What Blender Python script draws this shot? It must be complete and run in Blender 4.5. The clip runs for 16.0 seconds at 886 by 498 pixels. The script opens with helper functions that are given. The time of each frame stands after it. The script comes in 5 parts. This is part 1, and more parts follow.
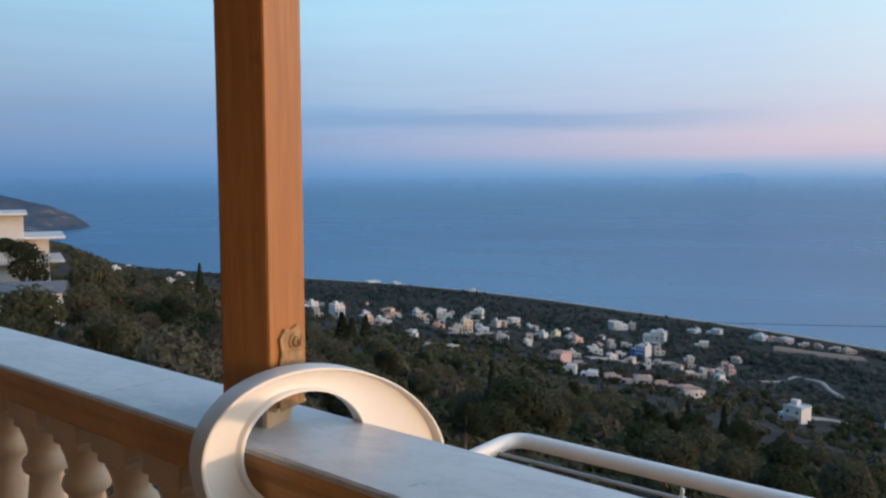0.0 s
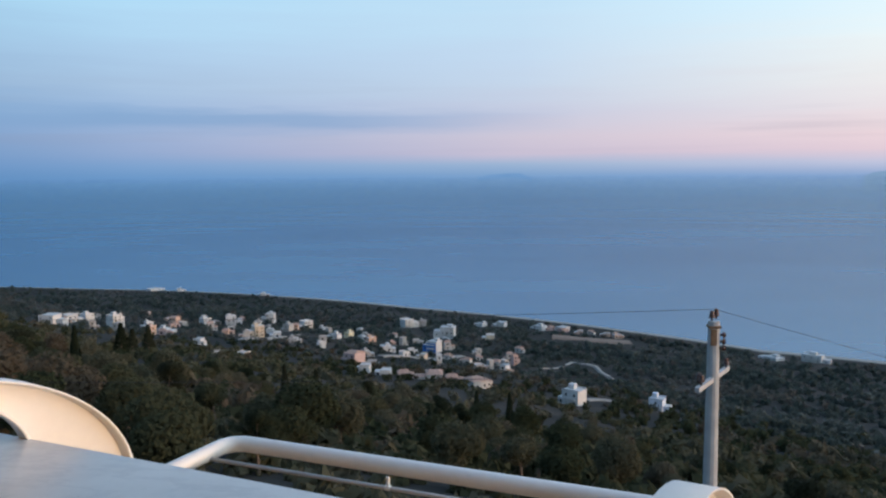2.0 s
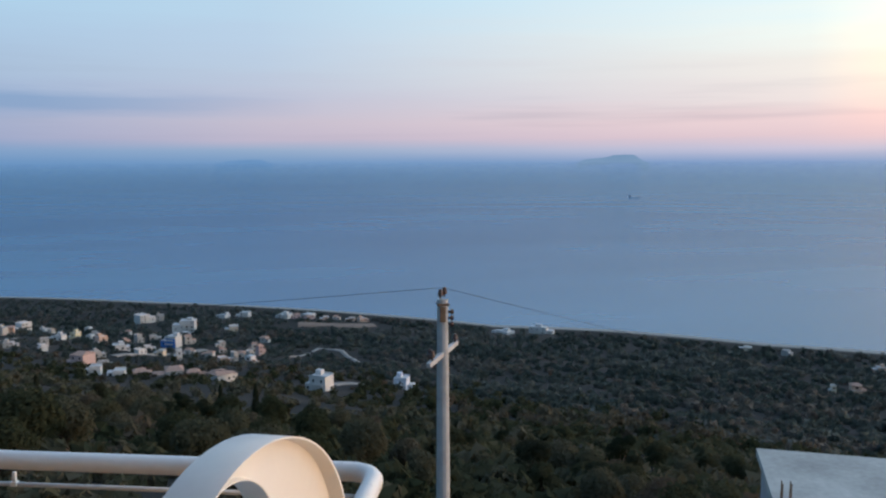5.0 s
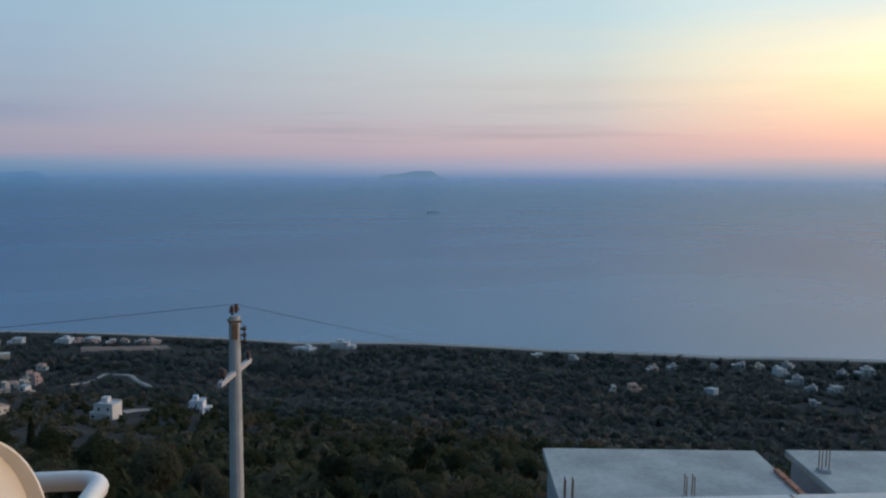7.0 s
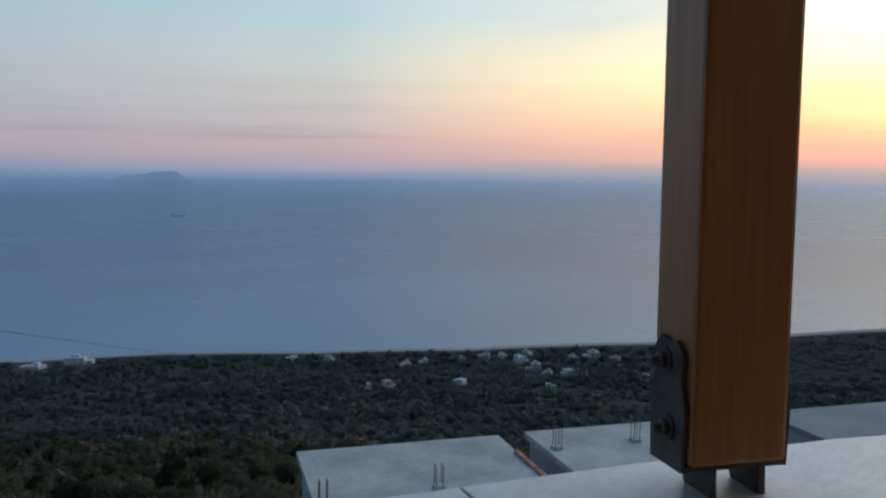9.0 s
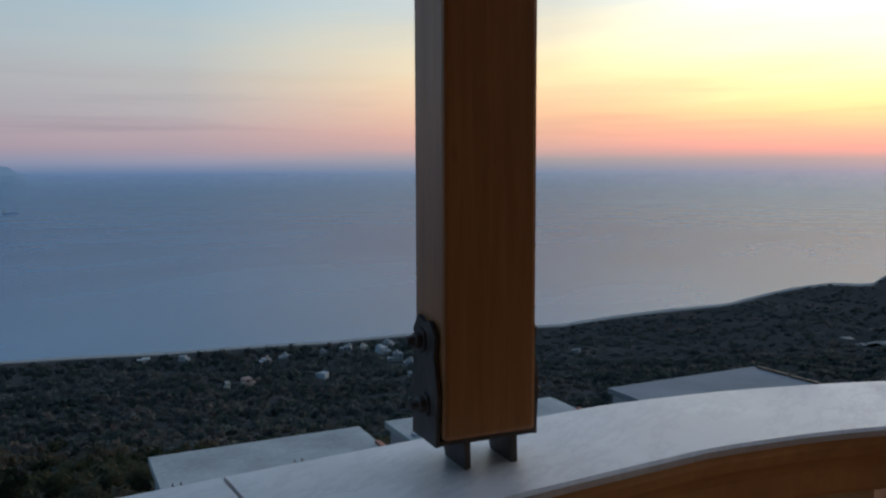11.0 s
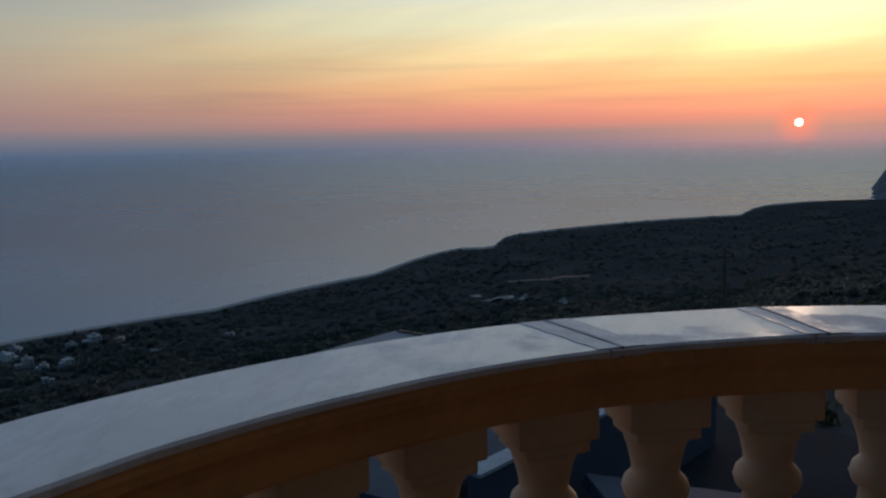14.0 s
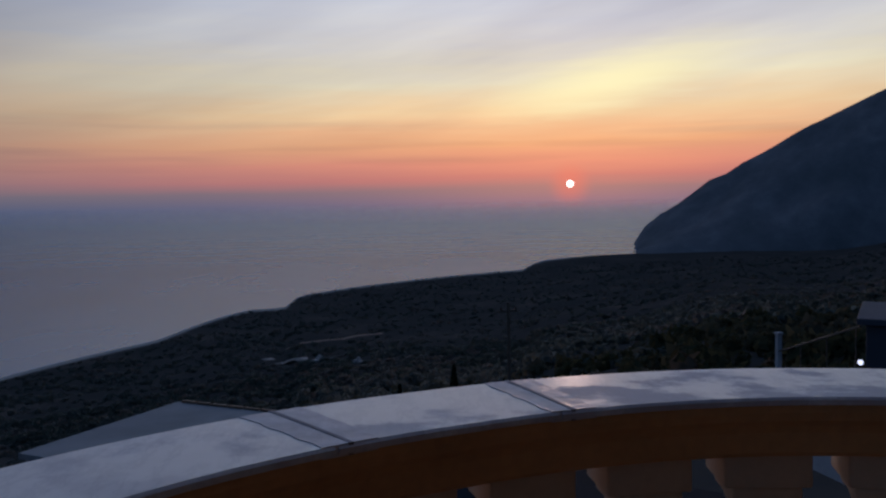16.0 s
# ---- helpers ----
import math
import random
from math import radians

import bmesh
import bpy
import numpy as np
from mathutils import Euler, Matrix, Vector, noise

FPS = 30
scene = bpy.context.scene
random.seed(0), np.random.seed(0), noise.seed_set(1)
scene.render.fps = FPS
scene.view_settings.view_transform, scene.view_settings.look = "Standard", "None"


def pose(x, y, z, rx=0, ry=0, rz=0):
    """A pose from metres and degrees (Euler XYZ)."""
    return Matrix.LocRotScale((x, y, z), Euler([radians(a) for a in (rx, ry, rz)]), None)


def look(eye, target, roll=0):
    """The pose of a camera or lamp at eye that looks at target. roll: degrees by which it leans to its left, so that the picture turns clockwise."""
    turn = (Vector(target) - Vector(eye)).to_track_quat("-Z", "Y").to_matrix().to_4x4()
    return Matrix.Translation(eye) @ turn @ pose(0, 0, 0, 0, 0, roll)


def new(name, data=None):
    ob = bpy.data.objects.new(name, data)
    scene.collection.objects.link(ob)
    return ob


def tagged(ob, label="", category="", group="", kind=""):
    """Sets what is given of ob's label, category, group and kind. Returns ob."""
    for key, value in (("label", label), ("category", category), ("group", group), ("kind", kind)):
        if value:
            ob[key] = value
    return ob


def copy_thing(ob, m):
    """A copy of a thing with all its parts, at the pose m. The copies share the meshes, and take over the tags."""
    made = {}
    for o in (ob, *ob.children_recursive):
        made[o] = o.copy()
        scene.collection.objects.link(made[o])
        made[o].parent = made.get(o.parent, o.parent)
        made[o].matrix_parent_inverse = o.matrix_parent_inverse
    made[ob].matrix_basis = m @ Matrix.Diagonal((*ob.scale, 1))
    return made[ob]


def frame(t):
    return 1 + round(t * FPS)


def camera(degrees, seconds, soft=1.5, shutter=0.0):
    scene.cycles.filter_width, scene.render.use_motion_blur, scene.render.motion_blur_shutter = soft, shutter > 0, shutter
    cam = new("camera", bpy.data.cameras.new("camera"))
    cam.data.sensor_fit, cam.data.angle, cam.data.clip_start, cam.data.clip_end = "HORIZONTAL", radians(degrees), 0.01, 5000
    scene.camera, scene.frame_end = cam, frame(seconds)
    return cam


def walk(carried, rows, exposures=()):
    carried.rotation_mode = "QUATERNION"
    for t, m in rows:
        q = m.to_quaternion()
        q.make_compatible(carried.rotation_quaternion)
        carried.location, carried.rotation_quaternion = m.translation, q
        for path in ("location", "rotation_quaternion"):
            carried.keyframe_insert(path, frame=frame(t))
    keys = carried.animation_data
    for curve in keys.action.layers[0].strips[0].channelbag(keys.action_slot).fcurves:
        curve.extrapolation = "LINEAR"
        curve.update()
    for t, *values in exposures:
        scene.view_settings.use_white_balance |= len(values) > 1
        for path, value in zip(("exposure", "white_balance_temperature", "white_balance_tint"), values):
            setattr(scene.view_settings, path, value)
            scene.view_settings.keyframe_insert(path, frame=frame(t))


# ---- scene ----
cam = camera(56.76, 16.0, soft=2.3)
PATH = [
    (0, (-0.017, -0.188, 1.449), (-0.6813, 1.6900, 1.2681), -0.05),
    (0.5, (0.032, -0.168, 1.440), (-0.4875, 1.7535, 1.2510), 0.18),
    (1, (0.083, -0.147, 1.436), (-0.3042, 1.8062, 1.2467), 0.02),
    (1.5, (0.123, -0.136, 1.437), (-0.1524, 1.8373, 1.2594), -0.15),
    (2, (0.158, -0.121, 1.431), (-0.0125, 1.8635, 1.2508), -0.32),
    (2.5, (0.186, -0.112, 1.429), (0.0880, 1.8776, 1.2461), -0.50),
    (3, (0.228, -0.102, 1.424), (0.2107, 1.8888, 1.2375), -0.83),
    (3.5, (0.255, -0.099, 1.415), (0.3127, 1.8908, 1.2226), -0.74),
    (4, (0.291, -0.096, 1.405), (0.4563, 1.8863, 1.2015), -0.32),
    (4.5, (0.327, -0.107, 1.398), (0.6000, 1.8635, 1.1881), -0.30),
    (4.7, (0.339, -0.115, 1.396), (0.6818, 1.8434, 1.1836), -0.25),
    (6.8, (0.449, -0.258, 1.379), (1.3144, 1.5347, 1.1888), 0.24),
    (7, (0.460, -0.266, 1.379), (1.3595, 1.5118, 1.2011), 0.43),
    (7.5, (0.500, -0.232, 1.373), (1.4846, 1.5004, 1.2031), 0.75),
    (8, (0.528, -0.178, 1.363), (1.6744, 1.4497, 1.1681), 0.19),
    (8.5, (0.586, -0.197, 1.352), (1.8455, 1.3440, 1.1597), 0.30),
    (9, (0.615, -0.243, 1.352), (2.0000, 1.1894, 1.1820), 0.55),
    (9.2, (0.624, -0.260, 1.352), (2.0503, 1.1313, 1.1744), 0.65),
    (11.3, (0.698, -0.357, 1.349), (2.3414, 0.7672, 1.1617), -0.22),
    (11.5, (0.713, -0.369, 1.349), (2.3851, 0.7131, 1.1639), -0.17),
    (12, (0.753, -0.409, 1.346), (2.5082, 0.5320, 1.1600), -0.17),
    (12.5, (0.802, -0.439, 1.336), (2.6306, 0.3457, 1.1351), -0.08),
    (13, (0.871, -0.455, 1.320), (2.7626, 0.1590, 1.1086), -0.92),
    (13.5, (0.915, -0.472, 1.311), (2.8380, 0.0337, 1.0898), -1.39),
    (14, (0.949, -0.494, 1.307), (2.8908, -0.0877, 1.0552), -1.22),
    (14.5, (0.984, -0.528, 1.310), (2.9547, -0.2705, 1.0902), -0.22),
    (15, (1.023, -0.558, 1.314), (3.0140, -0.4778, 1.1369), 0.18),
    (15.5, (1.073, -0.574, 1.312), (3.0668, -0.5909, 1.1617), -0.77),
    (16, (1.127, -0.583, 1.312), (3.1212, -0.6774, 1.1934), -1.21),
]
walk(cam, [(t, look(eye, target, roll)) for t, eye, target, roll in PATH],
     exposures=[(0, 0.0, 6450, 10), (4.7, -0.12, 6400, 10), (7, -0.62, 6200, 8), (9, -0.72, 6150, 8), (11.5, -1.2, 6000, 10),
                (12, -1.48, 6000, 10), (12.5, -1.5, 5950, 9), (13.5, -1.82, 5620, 9), (14.5, -1.8, 5480, 7), (15.1, -2.27, 5170, 20), (16, -2.27, 5300, 24)])

# ---- light ----
SUN_AZ, SUN_EL = 101.59, 0.95          # degrees, clockwise from +y
EYE = (0.5, -0.3, 1.37)
SEA = -150.0


def lin(r, g, b, ev=0.0):
    out = []
    for v in (r, g, b):
        v /= 255
        out.append((v / 12.92 if v <= 0.04045 else ((v + 0.055) / 1.055) ** 2.4) / 2 ** ev)
    return (*out, 1)


def bearing(az, d, z=0.0):
    a = radians(az)
    return Vector((EYE[0] + d * math.sin(a), EYE[1] + d * math.cos(a), z))


class Nodes:
    """A small builder for node trees."""
    def __init__(self, tree):
        self.tree = tree
        tree.nodes.clear()

    def add(self, kind, mode=None, **inputs):
        n = self.tree.nodes.new(kind)
        if kind in ("ShaderNodeMath", "ShaderNodeVectorMath"):
            n.operation = mode
        elif kind == "ShaderNodeMapRange":
            n.interpolation_type = mode
        elif kind == "ShaderNodeMix":
            n.data_type, n.blend_type = "RGBA", mode
        elif kind == "ShaderNodeAttribute":
            n.attribute_name = mode
        for k, v in inputs.items():
            key = int(k[1:]) if k[0] == "i" and k[1:].isdigit() else k.replace("_", " ")
            if isinstance(v, bpy.types.NodeSocket):
                self.tree.links.new(v, n.inputs[key])
            else:
                n.inputs[key].default_value = v
        return n

    def ramp(self, fac, stops, mode="LINEAR"):
        n = self.tree.nodes.new("ShaderNodeValToRGB")
        n.color_ramp.interpolation = mode
        e = n.color_ramp.elements
        while len(e) < len(stops):
            e.new(0.5)
        for el, (p, c) in zip(e, stops):
            el.position, el.color = p, c if hasattr(c, "__len__") else (c, c, c, 1)
        self.tree.links.new(fac, n.inputs[0])
        return n.outputs[0]

    def math(self, op, a, b=0.0):
        return self.add("ShaderNodeMath", op, i0=a, i1=b).outputs[0]

    def span(self, v, a, b, c=0.0, d=1.0, smooth=False):
        return self.add("ShaderNodeMapRange", "SMOOTHSTEP" if smooth else "LINEAR", i0=v, i1=a, i2=b, i3=c, i4=d).outputs[0]

    def mix(self, f, a, b, blend="MIX"):
        return self.add("ShaderNodeMix", blend, i0=f, i6=a, i7=b).outputs[2]

    def noise(self, vec, scale, detail=4.0, rough=0.55):
        return self.add("ShaderNodeTexNoise", None, Vector=vec, Scale=scale, Detail=detail, Roughness=rough).outputs[0]

    def stretch(self, vec, s):
        return self.add("ShaderNodeMapping", None, Vector=vec, Scale=s).outputs[0]


world = bpy.data.worlds.new("dusk_sky")
scene.world = world
world.use_nodes = True
n = Nodes(world.node_tree)
way = n.add("ShaderNodeTexCoord").outputs["Generated"]
sep = n.add("ShaderNodeSeparateXYZ", None, i0=way)
sx, sy, sz = sep.outputs
flat = n.math("SQRT", n.math("ADD", n.math("MULTIPLY", sx, sx), n.math("MULTIPLY", sy, sy)))
sun_x, sun_y = math.sin(radians(SUN_AZ)), math.cos(radians(SUN_AZ))
along = n.math("ADD", n.math("MULTIPLY", sx, sun_x), n.math("MULTIPLY", sy, sun_y))
cosd = n.math("DIVIDE", along, n.math("MAXIMUM", flat, 0.001))
# thin streaks of high cloud bend the bands a little
streak = n.noise(n.stretch(way, (1.6, 1.6, 22.0)), 2.3, 5.0, 0.6)
wisp = n.math("SUBTRACT", streak, 0.5)
height = n.math("ADD", sz, n.math("MULTIPLY", wisp, n.span(sz, 0.0, 0.16, 0.004, 0.06)))
fac = n.span(height, -0.05, 0.30)


def band(ev, *cols):
    els = (-0.2, 0.7, 1.5, 2.5, 4, 6, 8, 11, 17.5)
    return n.ramp(fac, [((math.sin(radians(e)) + 0.05) / 0.35, lin(*c, ev)) for e, c in zip(els, cols)])


at_sun = band(-1.95, (110, 115, 126), (134, 118, 118), (200, 124, 112), (236, 148, 114), (250, 178, 115), (252, 212, 145), (250, 235, 180), (228, 220, 195), (190, 197, 205))
at_mid = band(-1.2, (110, 127, 146), (150, 144, 146), (198, 156, 146), (222, 166, 142), (240, 187, 145), (250, 213, 160), (240, 218, 175), (212, 210, 195), (185, 198, 208))
at_side = band(-0.65, (108, 135, 170), (165, 165, 185), (190, 170, 178), (200, 178, 182), (200, 190, 190), (205, 200, 195), (205, 210, 205), (190, 210, 215), (175, 205, 220))
at_cross = band(0.0, (116, 158, 202), (152, 180, 212), (195, 190, 213), (200, 195, 215), (190, 197, 222), (190, 207, 230), (190, 212, 236), (190, 220, 242), (170, 212, 242))
at_back = band(0.0, (98, 148, 198), (105, 155, 205), (110, 160, 208), (115, 163, 212), (120, 168, 216), (145, 182, 220), (155, 195, 230), (165, 212, 242), (150, 205, 240))
sky = n.mix(n.span(cosd, -0.73, -0.19), at_back, at_cross)
sky = n.mix(n.span(cosd, -0.19, 0.423), sky, at_side)
sky = n.mix(n.span(cosd, 0.423, 0.766), sky, at_mid)
sky = n.mix(n.span(cosd, 0.766, 1.0), sky, at_sun)
# the vault darkens overhead
sky = n.mix(n.math("MULTIPLY", n.span(sz, 0.24, 0.75, 0.0, 1.0, True), n.span(cosd, 0.2, 0.9, 1.0, 0.62)), sky, n.mix(1.0, sky, (0.44, 0.54, 0.74, 1), "MULTIPLY"))
sky = n.mix(n.span(cosd, -0.6, -1.0, 0.0, 0.6), sky, n.mix(1.0, sky, (0.5, 0.55, 0.62, 1), "MULTIPLY"))
# grey-violet smears low in the sky
smear = n.span(n.noise(n.stretch(way, (1.0, 1.0, 22.0)), 2.6, 3.0, 0.5), 0.50, 0.70, 0.0, 0.42)
smear = n.math("MULTIPLY", smear, n.span(sz, 0.015, 0.05))
smear = n.math("MULTIPLY", smear, n.span(sz, 0.12, 0.07))
sky = n.mix(smear, sky, n.mix(0.5, sky, (0.22, 0.27, 0.40, 1)))
# a long blue-grey cloud bank low over the sea
bank = n.math("MULTIPLY", n.span(n.math("ABSOLUTE", n.math("SUBTRACT", height, 0.064)), 0.016, 0.004), n.math("MULTIPLY", n.span(cosd, -0.80, -0.62), n.span(cosd, -0.12, -0.42)))
sky = n.mix(n.math("MULTIPLY", bank, 0.55), sky, lin(100, 152, 202))
# tilted cirrus over the sunset
side = n.math("ADD", n.math("MULTIPLY", sx, sun_y), n.math("MULTIPLY", sy, -sun_x))
tilted = n.math("SUBTRACT", sz, n.math("MULTIPLY", side, 0.20))
cir_co = n.add("ShaderNodeCombineXYZ", None, i0=n.math("MULTIPLY", side, 1.5), i1=n.math("MULTIPLY", along, 1.0), i2=n.math("MULTIPLY", tilted, 9.0)).outputs[0]
cirrus = n.noise(cir_co, 1.4, 4.0, 0.5)
veil = n.math("MULTIPLY", n.span(sz, 0.05, 0.10), n.span(cosd, 0.55, 0.9))
gain = n.math("ADD", 1.0, n.math("MULTIPLY", veil, n.span(cirrus, 0.30, 0.70, -0.16, 0.22)))
sky = n.mix(1.0, sky, n.add("ShaderNodeCombineXYZ", None, i0=gain, i1=gain, i2=n.math("POWER", gain, 0.7)).outputs[0], "MULTIPLY")
# a bright lens of lit cloud beside and above the sun
across = n.math("DIVIDE", n.math("SUBTRACT", side, 0.05), 0.21)
above = n.math("DIVIDE", n.math("SUBTRACT", n.math("ADD", tilted, n.math("MULTIPLY", wisp, 0.03)), 0.126), 0.047)
spot = n.span(n.math("SQRT", n.math("ADD", n.math("MULTIPLY", across, across), n.math("MULTIPLY", above, above))), 0.0, 1.0, 0.75, 0.0, True)
spot = n.math("MULTIPLY", spot, n.span(cosd, 0.3, 0.8))
sky = n.mix(spot, sky, lin(255, 240, 160, -2.35))
# the sun's disc, low and reddened
sun_dir = Vector((sun_x * math.cos(radians(SUN_EL)), sun_y * math.cos(radians(SUN_EL)), math.sin(radians(SUN_EL))))
dot = n.add("ShaderNodeVectorMath", "DOT_PRODUCT", i0=way, i1=sun_dir).outputs["Value"]
off = n.math("ARCCOSINE", n.math("MINIMUM", dot, 1.0))
halo = n.span(off, radians(1.8), radians(0.2), 0.0, 0.38, True)
sky = n.mix(halo, sky, lin(255, 110, 85, -2.0))
disc = n.span(off, radians(0.27), radians(0.20))
sky = n.mix(disc, sky, (16.0, 12.0, 8.5, 1))
upper = n.add("ShaderNodeTexSky")
upper.sky_type, upper.sun_disc, upper.altitude = "NISHITA", False, 150
upper.sun_elevation, upper.sun_rotation = radians(SUN_EL), radians(SUN_AZ)
back = n.add("ShaderNodeBackground", None, Color=sky, Strength=1.0)
thin = n.add("ShaderNodeBackground", None, Color=upper.outputs[0], Strength=0.05)
both = n.add("ShaderNodeAddShader", None, i0=back.outputs[0], i1=thin.outputs[0])
n.add("ShaderNodeOutputWorld", None, Surface=both.outputs[0])

sun = new("sun", bpy.data.lights.new("sun", "SUN"))
sun.data.energy, sun.data.angle, sun.data.color = 1.9, radians(0.6), (1.0, 0.62, 0.36)
sun.matrix_world = look(sun_dir * 50, (0, 0, 0))


# ---- materials ----
def material(name, build):
    m = bpy.data.materials.new(name)
    m.use_nodes = True
    k = Nodes(m.node_tree)
    co = k.add("ShaderNodeTexCoord").outputs["Object"]
    res = build(k, co)
    color, rough = res[0], res[1]
    extra = res[2] if len(res) > 2 else {}
    bump = extra.pop("bump", None)
    p = k.add("ShaderNodeBsdfPrincipled", None, Base_Color=color, Roughness=rough, **extra)
    if bump:
        b = k.add("ShaderNodeBump", None, Strength=bump[1], Distance=bump[2], Height=bump[0])
        k.tree.links.new(b.outputs[0], p.inputs["Normal"])
    k.add("ShaderNodeOutputMaterial", None, Surface=p.outputs[0])
    return m


def rgb(r, g, b):
    return (r, g, b, 1)


def plain(name, c, rough=0.6, var=0.25, scale=6.0, bump=0.0, metal=0.0, fine=60.0):
    """A paint or stone with blotches, grain and a little relief."""
    def build(k, co):
        big = k.noise(co, scale, 4.0)
        small = k.noise(co, fine, 3.0)
        f = k.math("ADD", k.math("MULTIPLY", big, 0.7), k.math("MULTIPLY", small, 0.3))
        dark, light = [v * (1 - var) for v in c], [min(v * (1 + var), 1) for v in c]
        col = k.ramp(f, [(0.3, (*dark, 1)), (0.7, (*light, 1))])
        r = k.span(small, 0.3, 0.7, rough * 0.85, min(rough * 1.15, 1))
        ex = {"Metallic": metal}
        if bump:
            ex["bump"] = (f, bump, 0.01)
        return col, r, ex
    return material(name, build)


def build_wood(dark, mid, light):
    def build(k, co):
        long = k.stretch(co, (22.0, 22.0, 1.6))
        grain = k.noise(long, 2.2, 6.0, 0.65)
        fine = k.noise(k.stretch(co, (160.0, 160.0, 5.0)), 1.0, 3.0)
        f = k.math("ADD", k.math("MULTIPLY", grain, 0.75), k.math("MULTIPLY", fine, 0.25))
        col = k.ramp(f, [(0.3, rgb(*dark)), (0.5, rgb(*mid)), (0.68, rgb(*light))])
        knots = k.span(k.noise(k.stretch(co, (9.0, 9.0, 3.0)), 1.7, 2.0), 0.66, 0.74, 0.0, 0.7)
        col = k.mix(knots, col, rgb(dark[0] * 0.45, dark[1] * 0.4, dark[2] * 0.4))
        return col, k.span(fine, 0.3, 0.7, 0.32, 0.5), {"bump": (f, 0.25, 0.004)}
    return build


WOOD = material("varnished_pine", build_wood((0.30, 0.123, 0.040), (0.385, 0.165, 0.055), (0.46, 0.208, 0.071)))


def build_marble(k, co):
    co = k.add("ShaderNodeNewGeometry").outputs["Position"]
    clouds = k.noise(co, 3.0, 5.0, 0.6)
    vein = k.noise(k.stretch(co, (1.0, 2.6, 1.0)), 5.5, 7.0, 0.7)
    line = k.span(k.math("ABSOLUTE", k.math("SUBTRACT", vein, 0.5)), 0.0, 0.05, 0.85, 0.0)
    col = k.ramp(clouds, [(0.3, rgb(0.60, 0.59, 0.58)), (0.62, rgb(0.76, 0.75, 0.74))])
    col = k.mix(k.math("MULTIPLY", line, 0.28), col, rgb(0.34, 0.35, 0.37))
    grit = k.noise(co, 140.0, 3.0)
    col = k.mix(k.span(grit, 0.66, 0.75, 0.0, 0.3), col, rgb(0.3, 0.28, 0.26))
    x = k.add("ShaderNodeSeparateXYZ", None, i0=co).outputs[0]
    damp = k.span(k.noise(k.stretch(co, (1.0, 0.7, 1.0)), 5.5, 6.0, 0.65), 0.48, 0.55)
    damp = k.math("MULTIPLY", damp, k.span(x, 1.95, 2.35, 0.10, 1.0))
    col = k.mix(k.math("MULTIPLY", damp, 0.55), col, rgb(0.34, 0.32, 0.37))
    r = k.math("ADD", k.span(clouds, 0.3, 0.7, 0.25, 0.38), k.math("MULTIPLY", damp, 0.30))
    return col, r, {"bump": (k.math("ADD", k.math("MULTIPLY", grit, 0.4), clouds), 0.08, 0.004)}


MARBLE = material("grey_white_marble", build_marble)
MORTAR = plain("grey_mortar", (0.54, 0.52, 0.54), 0.5, 0.25, 25, 0.3)
JOINT = plain("dark_joint_filler", (0.24, 0.23, 0.25), 0.8, 0.3, 25, 0.2)
OCHRE = plain("ochre_masonry_paint", (0.60, 0.31, 0.12), 0.55, 0.22, 5, 0.15)
CREAM = plain("cream_masonry_paint", (0.62, 0.47, 0.32), 0.6, 0.14, 9, 0.15)
PLASTIC = plain("white_plastic", (0.80, 0.78, 0.74), 0.38, 0.05, 4, 0.0)
TUBE = plain("white_enamelled_tube", (0.78, 0.77, 0.75), 0.32, 0.07, 8, 0.0)
LINE = plain("pale_steel_line", (0.5, 0.49, 0.47), 0.4, 0.1, 8, 0.0)
# tan base colour puts warm sunlight on the first post's strap
STRAP = plain("sunlit_tan_strap_steel", (0.34, 0.21, 0.10), 0.7, 0.5, 30, 0.5, 0.1)
RUST = plain("weathered_bracket_steel", (0.16, 0.10, 0.06), 0.7, 0.5, 30, 0.5, 0.25)
STEEL = plain("dark_bracket_steel", (0.085, 0.070, 0.060), 0.6, 0.4, 30, 0.3, 0.35)
CONCRETE = plain("bare_roof_concrete", (0.36, 0.35, 0.32), 0.8, 0.42, 0.55, 0.2, 0.0, 6.0)
CONCRETE_WALL = plain("grey_render", (0.33, 0.33, 0.34), 0.85, 0.22, 0.7, 0.3, 0.0, 8.0)
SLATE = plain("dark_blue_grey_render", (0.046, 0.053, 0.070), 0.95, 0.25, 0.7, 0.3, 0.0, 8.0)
POLE = plain("cast_concrete_pole", (0.36, 0.36, 0.36), 0.8, 0.18, 3, 0.3)
BROWN_GLAZE = plain("brown_glazed_ceramic", (0.07, 0.03, 0.02), 0.25, 0.3, 20)
WIRE = plain("dull_wire", (0.03, 0.03, 0.035), 0.85, 0.2, 3)
TERRACOTTA = plain("terracotta_tile", (0.36, 0.14, 0.08), 0.75, 0.3, 2, 0.3, 0.0, 9.0)
BARK = plain("grey_brown_bark", (0.10, 0.075, 0.055), 0.9, 0.35, 6, 0.6)
# soffit and floor are out of view; tones set for the light they bounce
CEILING = plain("unseen_dark_soffit", (0.20, 0.10, 0.045), 0.6, 0.25, 4)
TILE = plain("terracotta_floor_tile", (0.34, 0.20, 0.13), 0.5, 0.18, 4)
